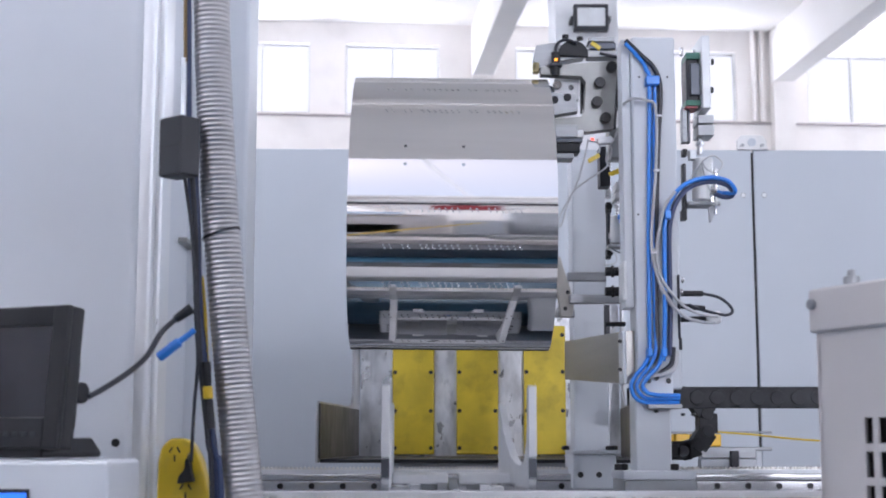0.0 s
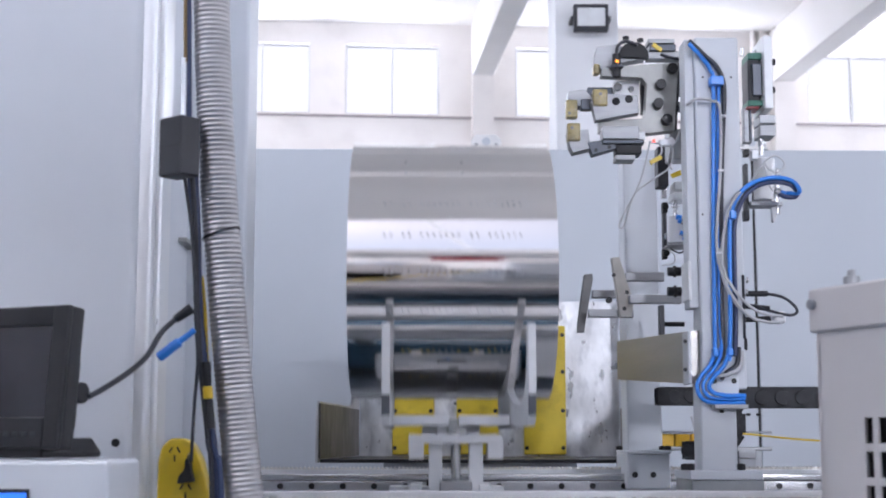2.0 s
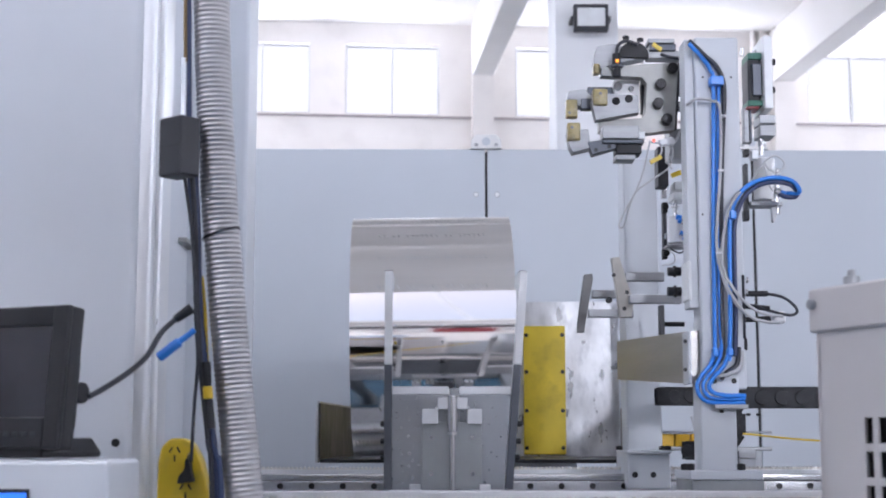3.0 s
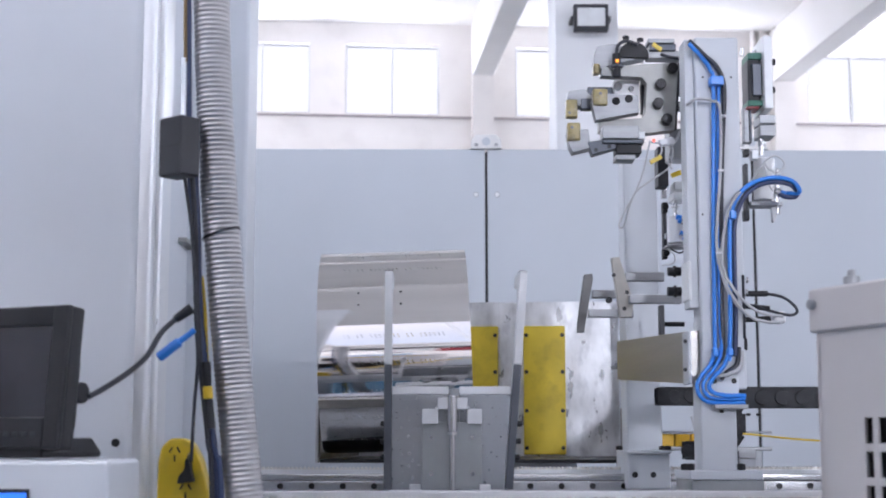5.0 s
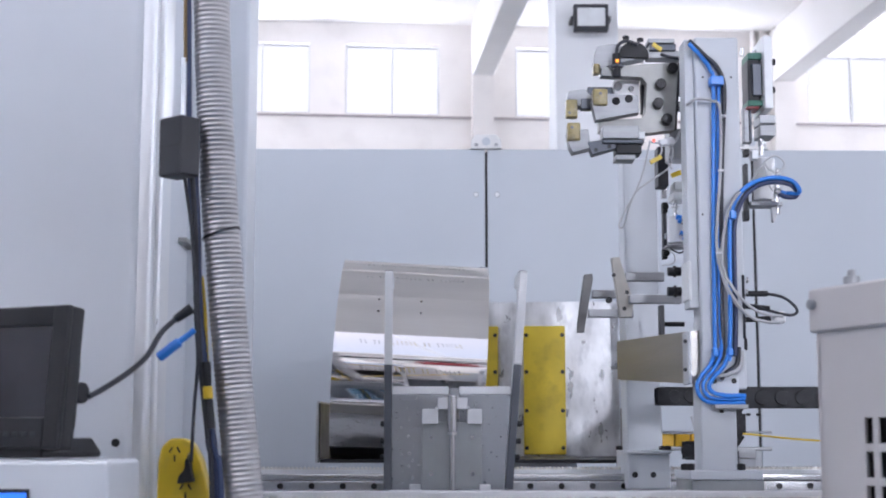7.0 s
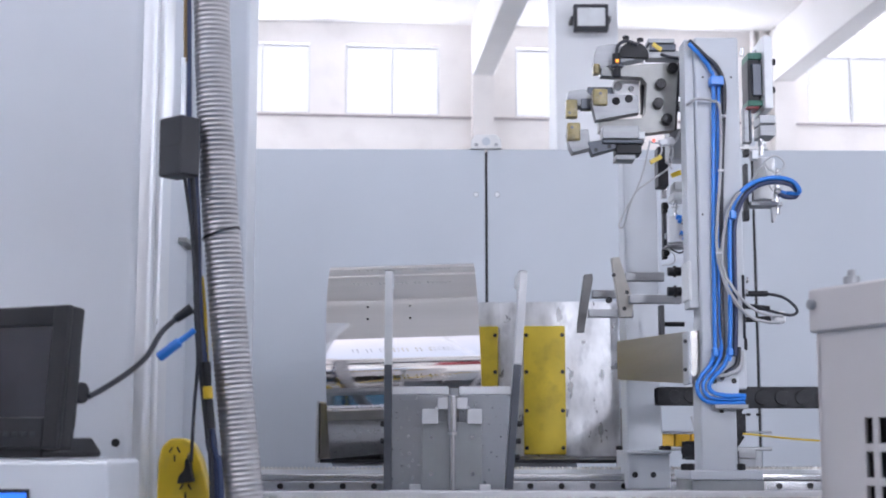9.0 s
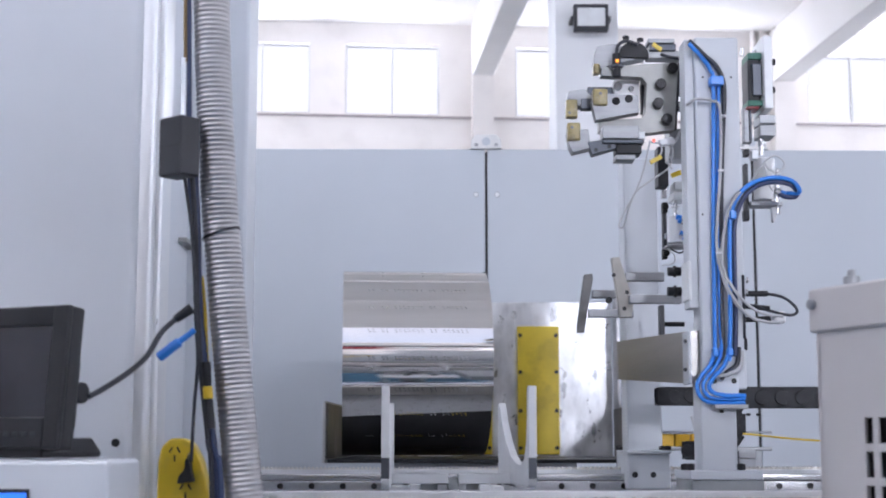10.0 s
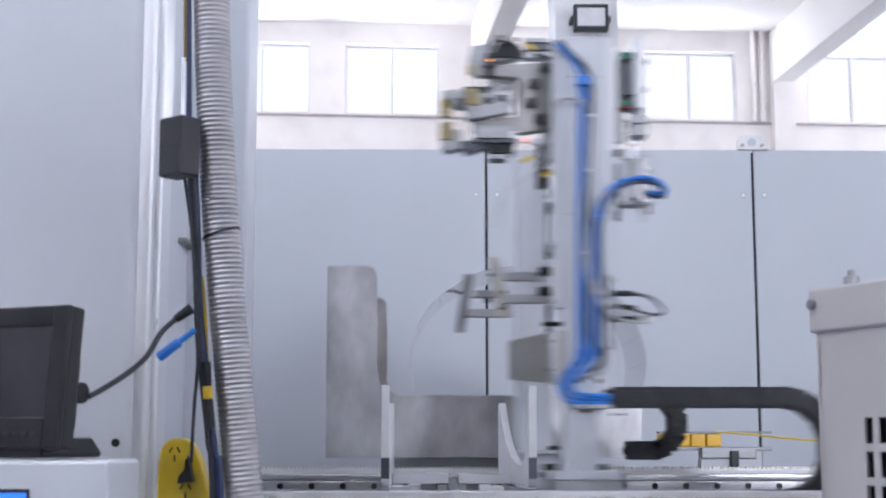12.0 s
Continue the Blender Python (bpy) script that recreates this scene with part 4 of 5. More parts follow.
def make_gripper():
    g = thing("gripper_head", "steel gripper head with amber-tipped fingers", "gripper")
    jaw = plate("jaw_plate", TOOL, g, [(0.317, 1.862), (0.353, 1.866), (0.455, 1.873), (0.446, 1.748), (0.401, 1.742), (0.311, 1.745), (0.311, 1.765), (0.388, 1.77), (0.393, 1.779), (0.397, 1.833), (0.389, 1.844), (0.316, 1.847)], 2.46, 2.485, 0.0015, "milled steel C-shaped jaw plate")
    for at in ((0.443, 2.46, 1.859), (0.421, 2.46, 1.83), (0.416, 2.46, 1.795), (0.431, 2.46, 1.766)):
        screw(jaw, at, (0, -1, 0), 0.0095, 0.015)
    # black strip painted in for the dark gap beside the jaw plate
    plate("gap_strip", BLACK, g, [(0.457, 1.874), (0.46, 1.874), (0.451, 1.752), (0.448, 1.752)], 2.465, 2.485, 0.0003, "black strip for the dark gap")
    rod("spacer", RAIL, g, (0.458, 2.48, 1.86), (0.485, 2.48, 1.86), 0.010)
    rod("spacer", RAIL, g, (0.455, 2.48, 1.828), (0.484, 2.48, 1.828), 0.014)
    rod("spacer", RAIL, g, (0.455, 2.48, 1.795), (0.483, 2.48, 1.795), 0.010)
    block("back_block", BRACKET, g, 0.443, 0.481, 2.5, 2.55, 1.704, 1.76, 0.002)
    # clamp in the jaw opening
    cl = block("clamp_block", ALU_WHITE, g, 0.343, 0.389, 2.49, 2.54, 1.809, 1.847, 0.002, "white clamp block")
    rod("pin", RAIL, cl, (0.35, 2.492, 1.836), (0.349, 2.484, 1.834), 0.008)
    rod("pin", RAIL, cl, (0.374, 2.492, 1.832), (0.374, 2.486, 1.83), 0.005)
    block("clamp_edge", BLACK, g, 0.392, 0.398, 2.487, 2.507, 1.786, 1.855, 0.001)
    # fingers
    f = plate("finger", ALU, g, [(0.295, 1.797), (0.324, 1.81), (0.378, 1.807), (0.381, 1.775), (0.303, 1.761)], 2.44, 2.465, 0.0015, "machined aluminium finger")
    block("tip", AMBER, f, 0.298, 0.324, 2.434, 2.454, 1.787, 1.817, 0.003, "amber urethane tip")
    rod("slot", BLACK, f, (0.339, 2.4405, 1.796), (0.339, 2.437, 1.795), 0.007)
    rod("slot", BLACK, f, (0.362, 2.4405, 1.8), (0.362, 2.437, 1.8), 0.007)
    f = plate("finger", ALU, g, [(0.258, 1.821), (0.287, 1.825), (0.301, 1.811), (0.299, 1.79), (0.256, 1.798)], 2.47, 2.50, 0.0015, "machined aluminium finger")
    block("tip", AMBER, f, 0.253, 0.274, 2.464, 2.484, 1.772, 1.805, 0.003, "amber urethane tip")
    block("finger_clamp", BLUED, f, 0.28, 0.3, 2.465, 2.485, 1.787, 1.807, 0.002)
    block("finger_bar", BLUED, f, 0.296, 0.342, 2.5, 2.52, 1.822, 1.837, 0.002)
    f = plate("finger", ALU, g, [(0.253, 1.744), (0.29, 1.747), (0.295, 1.713), (0.263, 1.705), (0.257, 1.717)], 2.45, 2.485, 0.0015, "machined aluminium finger")
    block("tip", AMBER, f, 0.253, 0.276, 2.444, 2.464, 1.726, 1.758, 0.003, "amber urethane tip")
    plate("finger_bar", BLUED, f, [(0.289, 1.723), (0.333, 1.731), (0.341, 1.713), (0.297, 1.7)], 2.447, 2.475, 0.0015)
    for at in ((0.303, 2.447, 1.709), (0.327, 2.447, 1.715)):
        screw(f, at, (0, -1, 0), 0.0035, 0.001)
    block("lower_slide", ALU, g, 0.314, 0.379, 2.435, 2.475, 1.727, 1.75, 0.002, "polished lower slide")
    block("slide_seat", ALU_WHITE, g, 0.375, 0.39, 2.44, 2.47, 1.728, 1.741, 0.001)
    block("lower_bar", BLUED, g, 0.315, 0.388, 2.44, 2.48, 1.72, 1.727, 0.001)
    block("lower_bar", BLACK, g, 0.339, 0.384, 2.445, 2.485, 1.702, 1.72, 0.002)
    block("lower_shoe", ALU, g, 0.338, 0.373, 2.445, 2.485, 1.691, 1.701, 0.002)
    for at in ((0.259, 2.464, 1.78), (0.311, 2.434, 1.808), (0.261, 2.444, 1.749)):
        screw(g, at, (0, -1, 0), 0.003, 0.0012, TOOL)
    # top clamp
    plate("top_clamp", ALU, g, [(0.31, 1.904), (0.345, 1.909), (0.396, 1.89), (0.398, 1.882), (0.34, 1.871), (0.306, 1.856), (0.304, 1.877)], 2.47, 2.50, 0.002, "worn aluminium top clamp")
    block("tip", AMBER, g, 0.303, 0.315, 2.464, 2.484, 1.852, 1.871, 0.003, "amber urethane tip")
    b = B()
    pts = [(0.376 + 0.027 * math.cos(radians(a)), 1.885 + 0.026 * math.sin(radians(a))) for a in range(-10, 186, 15)]
    prism(b, pts, "y", 2.462, 2.475, 0.001)
    part("cam_cover", b, BLACK, g, "black rounded cam cover")
    for at in ((0.363, 2.47, 1.917), (0.389, 2.47, 1.913)):
        screw(g, at, (0, 0, 1), 0.006, 0.006)
    block("top_block", ALU, g, 0.405, 0.453, 2.48, 2.52, 1.914, 1.922, 0.001)
    block("top_block", BLUED, g, 0.407, 0.455, 2.478, 2.518, 1.899, 1.912, 0.002)
    block("top_arm", ALU, g, 0.403, 0.482, 2.485, 2.515, 1.886, 1.901, 0.002)
    rod("sensor_body", BLACK, g, (0.343, 2.452, 1.885), (0.343, 2.452, 1.843), 0.0075, "black barrel sensor")
    rod("sensor_nut", BLUED, g, (0.343, 2.452, 1.864), (0.343, 2.452, 1.859), 0.013, "", 6)
    block("sensor_light", ORANGE_LED, g, 0.3405, 0.3455, 2.443, 2.446, 1.868, 1.8725, 0.0005, "lit orange indicator")
    line("sensor_cable", CABLE_BLACK, g, [(0.343, 2.452, 1.885), (0.347, 2.455, 1.902), (0.362, 2.46, 1.911), (0.382, 2.455, 1.903)], 0.003)
    line("sensor_cable", CABLE_BLACK, g, [(0.423, 2.46, 1.887), (0.445, 2.46, 1.881), (0.465, 2.46, 1.881), (0.472, 2.44, 1.894)], 0.003)
    for pts in ([(0.403, 1.895), (0.407, 1.901), (0.422, 1.89), (0.419, 1.883)], [(0.395, 1.687), (0.415, 1.698), (0.418, 1.691), (0.398, 1.68)], [(0.431, 1.663), (0.449, 1.671), (0.451, 1.662), (0.435, 1.656)]):
        plate("cable_tag", YELLOW_PLASTIC, g, pts, 2.43, 2.434, 0.0004, "yellow cable tag")
    plate("cable_connector", ALU_WHITE, g, [(0.413, 1.726), (0.438, 1.732), (0.446, 1.724), (0.44, 1.717), (0.416, 1.716)], 2.44, 2.452, 0.002, "white cable connector")
    block("red_light", RED_LED, g, 0.404, 0.409, 2.448, 2.45, 1.722, 1.729, 0.0004, "lit red indicator")
    line("sensor_cable", CABLE_GREY, g, [(0.398, 2.44, 1.724), (0.389, 2.44, 1.683), (0.376, 2.44, 1.643), (0.354, 2.44, 1.602), (0.341, 2.44, 1.574), (0.349, 2.44, 1.572), (0.362, 2.44, 1.613), (0.374, 2.44, 1.635), (0.407, 2.44, 1.659), (0.431, 2.44, 1.677), (0.439, 2.44, 1.704), (0.434, 2.44, 1.718)], 0.0016)
    line("sensor_cable", CABLE_GREY, g, [(0.444, 2.44, 1.724), (0.454, 2.44, 1.744), (0.467, 2.44, 1.75), (0.471, 2.44, 1.765), (0.463, 2.44, 1.779)], 0.0022)
    line("sensor_cable", CABLE_GREY, g, [(0.4, 2.44, 1.722), (0.416, 2.44, 1.718), (0.418, 2.44, 1.704), (0.409, 2.44, 1.691)], 0.0016)
    line("sensor_cable", CABLE_GREY, g, [(0.436, 2.44, 1.714), (0.429, 2.44, 1.688), (0.437, 2.44, 1.673)], 0.0016)
    return g


gripper = make_gripper()


def make_guide_strip():
    """Yellow guide blocks in an aluminium strip, low between the rails."""
    s = thing("guide_strip", "aluminium strip with yellow guide blocks on the bed", "guide")
    x0, z1, z0 = 0.498, 1.214, 1.187
    block("strip_edge", ALU, s, x0, x0 + 0.24, 3.01, 3.05, z1 + 0.001, z1 + 0.006)
    block("strip_base", ALU, s, x0, x0 + 0.24, 3.01, 3.05, z0 - 0.008, z0 - 0.001)
    for i in range(4):
        x = x0 + 0.001 + i * 0.0335
        block("guide_block", GUIDE_YELLOW, s, x, x + 0.031, 3.012, 3.05, z0, z1, 0.003, "yellow plastic guide block")
    line("yellow_cord", CABLE_YELLOW, s, [(x0 + 0.12, 3.0, z1 + 0.004), (x0 + 0.2, 3.0, z1 - 0.002), (x0 + 0.3, 3.0, z1 - 0.012), (x0 + 0.45, 3.0, z1 - 0.02)], 0.002, "thin yellow cord")
    block("strip_post", GANTRY, s, x0 + 0.1, x0 + 0.22, 3.02, 3.05, 1.03, z0 - 0.008)
    k = thing("stop_unit", "aluminium stop unit on the bed behind the rail", "fixture")
    block("stop_body", ALU, k, 0.582, 0.696, 2.98, 3.02, 1.163, 1.186, 0.002)
    block("stop_foot", CHARCOAL, k, 0.641, 0.658, 2.97, 3.01, 1.139, 1.179, 0.002)
    block("stop_base", GANTRY, k, 0.58, 0.698, 2.985, 3.015, 1.124, 1.162, 0.002)


make_guide_strip()


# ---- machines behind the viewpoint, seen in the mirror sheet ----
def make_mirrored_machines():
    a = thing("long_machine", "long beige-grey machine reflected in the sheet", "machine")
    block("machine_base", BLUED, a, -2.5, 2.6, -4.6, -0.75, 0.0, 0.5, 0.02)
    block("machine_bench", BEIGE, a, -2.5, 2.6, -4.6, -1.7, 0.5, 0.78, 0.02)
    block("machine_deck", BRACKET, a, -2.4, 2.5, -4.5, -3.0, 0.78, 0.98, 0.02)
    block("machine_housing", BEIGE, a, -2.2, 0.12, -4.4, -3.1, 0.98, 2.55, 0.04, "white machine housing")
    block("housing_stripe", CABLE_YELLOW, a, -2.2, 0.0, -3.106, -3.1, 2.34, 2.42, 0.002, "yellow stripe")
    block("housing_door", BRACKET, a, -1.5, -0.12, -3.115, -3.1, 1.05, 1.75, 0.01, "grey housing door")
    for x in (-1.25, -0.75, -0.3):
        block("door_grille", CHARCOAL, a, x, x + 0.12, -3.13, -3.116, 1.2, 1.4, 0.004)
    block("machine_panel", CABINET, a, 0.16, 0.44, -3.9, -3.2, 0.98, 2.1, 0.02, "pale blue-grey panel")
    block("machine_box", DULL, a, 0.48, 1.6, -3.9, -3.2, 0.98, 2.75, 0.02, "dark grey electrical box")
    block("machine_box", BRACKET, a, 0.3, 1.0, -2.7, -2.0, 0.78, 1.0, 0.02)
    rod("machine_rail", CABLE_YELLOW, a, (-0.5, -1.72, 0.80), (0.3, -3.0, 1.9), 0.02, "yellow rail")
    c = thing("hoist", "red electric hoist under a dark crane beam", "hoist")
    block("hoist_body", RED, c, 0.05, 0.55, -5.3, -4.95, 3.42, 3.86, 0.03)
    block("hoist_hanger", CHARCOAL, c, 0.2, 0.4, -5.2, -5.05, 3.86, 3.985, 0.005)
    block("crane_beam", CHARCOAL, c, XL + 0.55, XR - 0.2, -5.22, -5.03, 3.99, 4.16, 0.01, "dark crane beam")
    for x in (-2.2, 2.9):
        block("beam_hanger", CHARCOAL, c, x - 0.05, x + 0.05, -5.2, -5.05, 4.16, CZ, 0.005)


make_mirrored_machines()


# ---- near things ----
def make_left_machine():
    m = thing("machine_column", "tall pale grey machine column with a polished edge post", "machine")
    b = B()
    box(b, -1.25, -0.386, 1.9, 2.3, 0.0, 2.7, 0.014)
    part("column_body", b, MACHINE, m)
    b = B()
    box(b, -0.389 - 0.006, -0.371, 1.906, 1.97, 0.0, 2.7, 0.006)
    part("edge_post", b, POLISHED, m, "polished metal edge post")
    b = B()
    box(b, -0.375 - 0.004, -0.362, 1.93, 2.0, 0.0, 2.7, 0.005)
    part("edge_channel", b, POLISHED, m, "polished metal edge channel")
    b = B()
    cyl(b, (-0.41, 1.902, 1.197), (-0.409, 1.897, 1.197), 0.0055, 20)
    part("knockout", b, BLACK, m, "round black cable hole")
    r = thing("frame_post", "pale grey machine frame post behind the hose", "post")
    b = B()
    box(b, -0.417, -0.292, 2.3, 2.42, 0.0, 2.9, 0.008)
    part("post_body", b, MACHINE, r)
    b = B()
    box(b, -0.426, -0.399, 2.25, 2.32, 1.517, 1.612, 0.003)
    jb = part("junction_box", b, ALU_WHITE, r, "small white junction box")
    block("sticker", CABINET, jb, -0.412, -0.402, 2.2485, 2.2497, 1.573, 1.583, 0.0002, "pale blue sticker")
    block("box_screw", ALU, jb, -0.4025, -0.4, 2.2485, 2.2499, 1.532, 1.5345, 0.0005)
    b = B()
    box(b, -0.419, -0.372, 2.2, 2.3, 1.509, 1.516, 0.001)
    box(b, -0.419, -0.414, 2.2, 2.21, 1.489, 1.509, 0.001)
    part("angle_bracket", b, TOOL, r, "steel angle bracket")
    w = thing("side_cabinet", "white control cabinet beside the column", "cabinet")
    b = B()
    x1 = -0.329
    box(b, -1.0, x1, 1.5, 1.66, 0.0, 1.179, 0.005)
    part("cabinet_body", b, MACHINE, w)
    d = B()
    box(d, -0.6, -0.411, 1.494, 1.502, 1.119, 1.15, 0.001)
    disp = part("display_frame", d, BLACK, w, "black display frame")
    d = B()
    box(d, -0.6, -0.413, 1.4925, 1.4945, 1.121, 1.146, 0.0005)
    part("display", d, BLUE_LED, disp, "lit blue display")


make_left_machine()


def make_monitor():
    m = thing("monitor", "black plastic monitor leaning back with a dark screen", "monitor", (-0.411, 1.55, 1.183))
    tilt = pose(0, 0, 0, 0, 0, -26) @ pose(0.022, 0, 0.008, -5, 0, 0)
    W, H = 0.25, 0.157
    b = B()
    box(b, -W, 0, 0.0, 0.022, 0.0, H, 0.004, tilt)
    part("casing", b, BLACK, m)
    for x0, x1, z0, z1 in ((-W, -W + 0.02, 0.0, H), (-0.022, 0, 0.0, H), (-W + 0.019, -0.021, 0.0, 0.034), (-W + 0.019, -0.021, H - 0.022, H)):
        b = B()
        box(b, x0, x1, -0.006, 0.001, z0, z1, 0.002, tilt)
        part("bezel", b, BLACK, m)
    b = B()
    box(b, -W + 0.03, -0.016, 0.02, 0.045, 0.02, H - 0.05, 0.008, tilt)
    part("back_shell", b, BLACK, m)
    b = B()
    box(b, -W + 0.019, -0.021, -0.002, -0.0005, 0.033, H - 0.021, 0, tilt)
    part("screen", b, SCREEN, m, "dark glossy screen")
    for i in range(7):
        b = B()
        x = -0.034 - i * 0.0125
        box(b, x - 0.004, x + 0.004, -0.0075, -0.0055, 0.013, 0.018, 0.0008, tilt)
        part("button", b, CHARCOAL, m)
    b = B()
    prism(b, [(-0.14, -0.002), (-0.004, -0.002), (-0.002, 0.004), (-0.016, 0.02), (-0.12, 0.02), (-0.14, 0.004)], "y", 0.0, 0.1, 0.002, pose(0, 0, 0, 0, 0, -26))
    part("foot", b, BLACK, m)
    b = B()
    turn = pose(0, 0, 0, 0, 0, -26)
    cyl(b, turn @ Vector((-0.01, 0.055, 0.07)), turn @ Vector((0.006, 0.055, 0.07)), 0.012, 18, bev=0.002)
    part("knob", b, BLACK, m)


make_monitor()


def make_hose():
    h = thing("flexible_hose", "silver corrugated galvanised flexible metal hose", "hose")
    b = B()
    pts = [(-0.277, 1.75, 1.947), (-0.273, 1.75, 1.833), (-0.272, 1.75, 1.758), (-0.267, 1.75, 1.647), (-0.257, 1.75, 1.502), (-0.247, 1.75, 1.395), (-0.234, 1.75, 1.269), (-0.218, 1.75, 1.132), (-0.204, 1.75, 1.017), (-0.18, 1.8, 0.6), (-0.15, 1.85, 0.3), (-0.15, 1.9, 0.0)]
    pitch = 0.0062
    tube(b, pts, 0.0228, 24, 24, radii=lambda s: 0.0220 + 0.0014 * math.sin(math.pi * s / pitch) ** 2, even=pitch / 6)
    part("hose_body", b, HOSE, h)
    b = B()
    cyl(b, (-0.254, 1.75, 1.457), (-0.253, 1.75, 1.454), 0.0246, 28)
    part("hose_strap", b, BLACK, h, "thin black strap")


make_hose()


def make_cable_bundle():
    k = thing("cable_bundle", "loose bundle of power cables hanging by the hose", "cables")
    line("navy_cable", CABLE_NAVY, k, [(-0.306, 1.74, 1.951), (-0.3, 1.74, 1.755), (-0.296, 1.74, 1.601), (-0.291, 1.74, 1.514), (-0.284, 1.74, 1.429), (-0.277, 1.74, 1.352), (-0.266, 1.74, 1.269), (-0.254, 1.74, 1.186), (-0.245, 1.74, 1.119), (-0.23, 1.76, 0.6), (-0.22, 1.8, 0.0)], 0.0042)
    line("ochre_cable", CABLE_OCHRE, k, [(-0.307, 1.735, 1.948), (-0.303, 1.735, 1.753), (-0.301, 1.735, 1.672)], 0.0024, "ochre cable")
    line("grey_conduit", POLISHED, k, [(-0.303, 1.735, 1.677), (-0.302, 1.735, 1.636), (-0.301, 1.73, 1.6)], 0.0036, "bright metal conduit")
    line("black_cable", CABLE_BLACK, k, [(-0.298, 1.73, 1.527), (-0.288, 1.73, 1.463), (-0.283, 1.73, 1.407), (-0.28, 1.73, 1.351), (-0.276, 1.73, 1.296), (-0.279, 1.73, 1.241), (-0.281, 1.73, 1.176)], 0.0022)
    line("black_cable", CABLE_BLACK, k, [(-0.289, 1.735, 1.528), (-0.283, 1.735, 1.45), (-0.279, 1.735, 1.365), (-0.272, 1.735, 1.282), (-0.262, 1.735, 1.2), (-0.255, 1.735, 1.119), (-0.24, 1.75, 0.6), (-0.24, 1.8, 0.0)], 0.0035)
    line("navy_cable", CABLE_NAVY, k, [(-0.286, 1.742, 1.528), (-0.281, 1.742, 1.451), (-0.277, 1.742, 1.366), (-0.269, 1.742, 1.296), (-0.26, 1.742, 1.214), (-0.25, 1.742, 1.119), (-0.225, 1.75, 0.6), (-0.225, 1.8, 0.0)], 0.004)
    line("yellow_cable", CABLE_YELLOW, k, [(-0.277, 1.75, 1.402), (-0.272, 1.75, 1.353), (-0.266, 1.75, 1.255), (-0.259, 1.75, 1.186), (-0.252, 1.75, 1.118), (-0.228, 1.77, 0.6), (-0.23, 1.8, 0.0)], 0.0032, "yellow cable")
    b = B()
    cyl(b, (-0.265, 1.725, 1.295), (-0.263, 1.725, 1.261), 0.0058, 14, bev=0.001)
    part("plug_body", b, BLACK, k, "black inline plug")
    b = B()
    cyl(b, (-0.262, 1.722, 1.265), (-0.261, 1.722, 1.25), 0.0062, 14, bev=0.001)
    part("plug_ring", b, CABLE_YELLOW, k, "yellow plug ring")
    b = B()
    cyl(b, (-0.261, 1.724, 1.25), (-0.257, 1.724, 1.214), 0.0056, 14, bev=0.001)
    part("plug_body", b, BLACK, k, "black inline plug")
    line("monitor_lead", CABLE_BLACK, k, [(-0.376, 1.6, 1.249), (-0.364, 1.62, 1.259), (-0.345, 1.65, 1.277), (-0.329, 1.68, 1.298), (-0.316, 1.7, 1.328), (-0.302, 1.72, 1.347)], 0.0034, "black monitor lead")
    b = B()
    cyl(b, (-0.303, 1.72, 1.346), (-0.283, 1.72, 1.36), 0.0052, 14, 0.0066, bev=0.001)
    part("lead_plug", b, BLACK, k, "black lead plug")
    b = B()
    cyl(b, (-0.321, 1.715, 1.299), (-0.296, 1.715, 1.319), 0.0062, 12, bev=0.0015)
    cyl(b, (-0.297, 1.715, 1.318), (-0.278, 1.715, 1.333), 0.0038, 12, bev=0.001)
    part("adaptor", b, BLUE, k, "blue plastic adaptor")
    x = thing("adapter_box", "charcoal plastic adapter box among the cables", "box")
    b = B()
    cx = Vector((-0.303, 1.72, 1.559))
    m = Matrix.Translation(cx) @ Matrix.Rotation(radians(-40), 4, "Z")
    box(b, -0.021, 0.021, -0.016, 0.016, -0.037, 0.037, 0.003, m)
    part("box_body", b, CHARCOAL, x)
    b = B()
    box(b, -0.0205, 0.0205, -0.0165, 0.0165, -0.001, 0.0, 0, m)
    part("box_seam", b, BLACK, x)


make_cable_bundle()


def make_power_strip():
    s = thing("power_strip", "yellow plastic power strip standing upright with a black plug", "power strip")
    b = B()
    x0, x1, z1 = -0.344, -0.286, 1.203
    prism(b, [(x0, 0.9), (x1 + 0.009, 0.9), (x1 + 0.009, z1 - 0.07), (x1 - 0.001, z1 - 0.03), (x1 - 0.012, z1 - 0.008), (x1 - 0.024, z1), (x0 + 0.016, z1), (x0 + 0.005, z1 - 0.01), (x0, z1 - 0.03)], "y", 1.85, 1.885, 0.004)
    part("strip_body", b, YELLOW_PLASTIC, s)
    for (px, pz) in ((-0.321, 1.182), (-0.306, 1.135)):
        for dx, dz, a in ((-0.006, 0.006, 30), (0.004, 0.006, -30), (-0.001, -0.005, 0)):
            b = B()
            box(b, -0.001, 0.001, -0.0006, 0.0006, -0.004, 0.004, 0, Matrix.Translation((px + dx, 1.8498, pz + dz)) @ Matrix.Rotation(radians(a), 4, "Y"))
            part("socket_slot", b, BLACK, s)
    b = B()
    prism(b, [(-0.305, 1.177), (-0.3, 1.178), (-0.297, 1.158), (-0.294, 1.148), (-0.315, 1.145), (-0.313, 1.155), (-0.306, 1.163)], "y", 1.828, 1.85, 0.002)
    part("plug", b, BLACK, s, "black moulded plug")
    line("plug_lead", CABLE_BLACK, s, [(-0.281, 1.73, 1.176), (-0.293, 1.79, 1.182), (-0.302, 1.838, 1.176)], 0.0024)
    b = B()
    box(b, x0 - 0.02, x1 + 0.02, 1.845, 1.95, 0.0, 0.9, 0.004)
    part("stand", b, MACHINE, s, "grey stand")


make_power_strip()


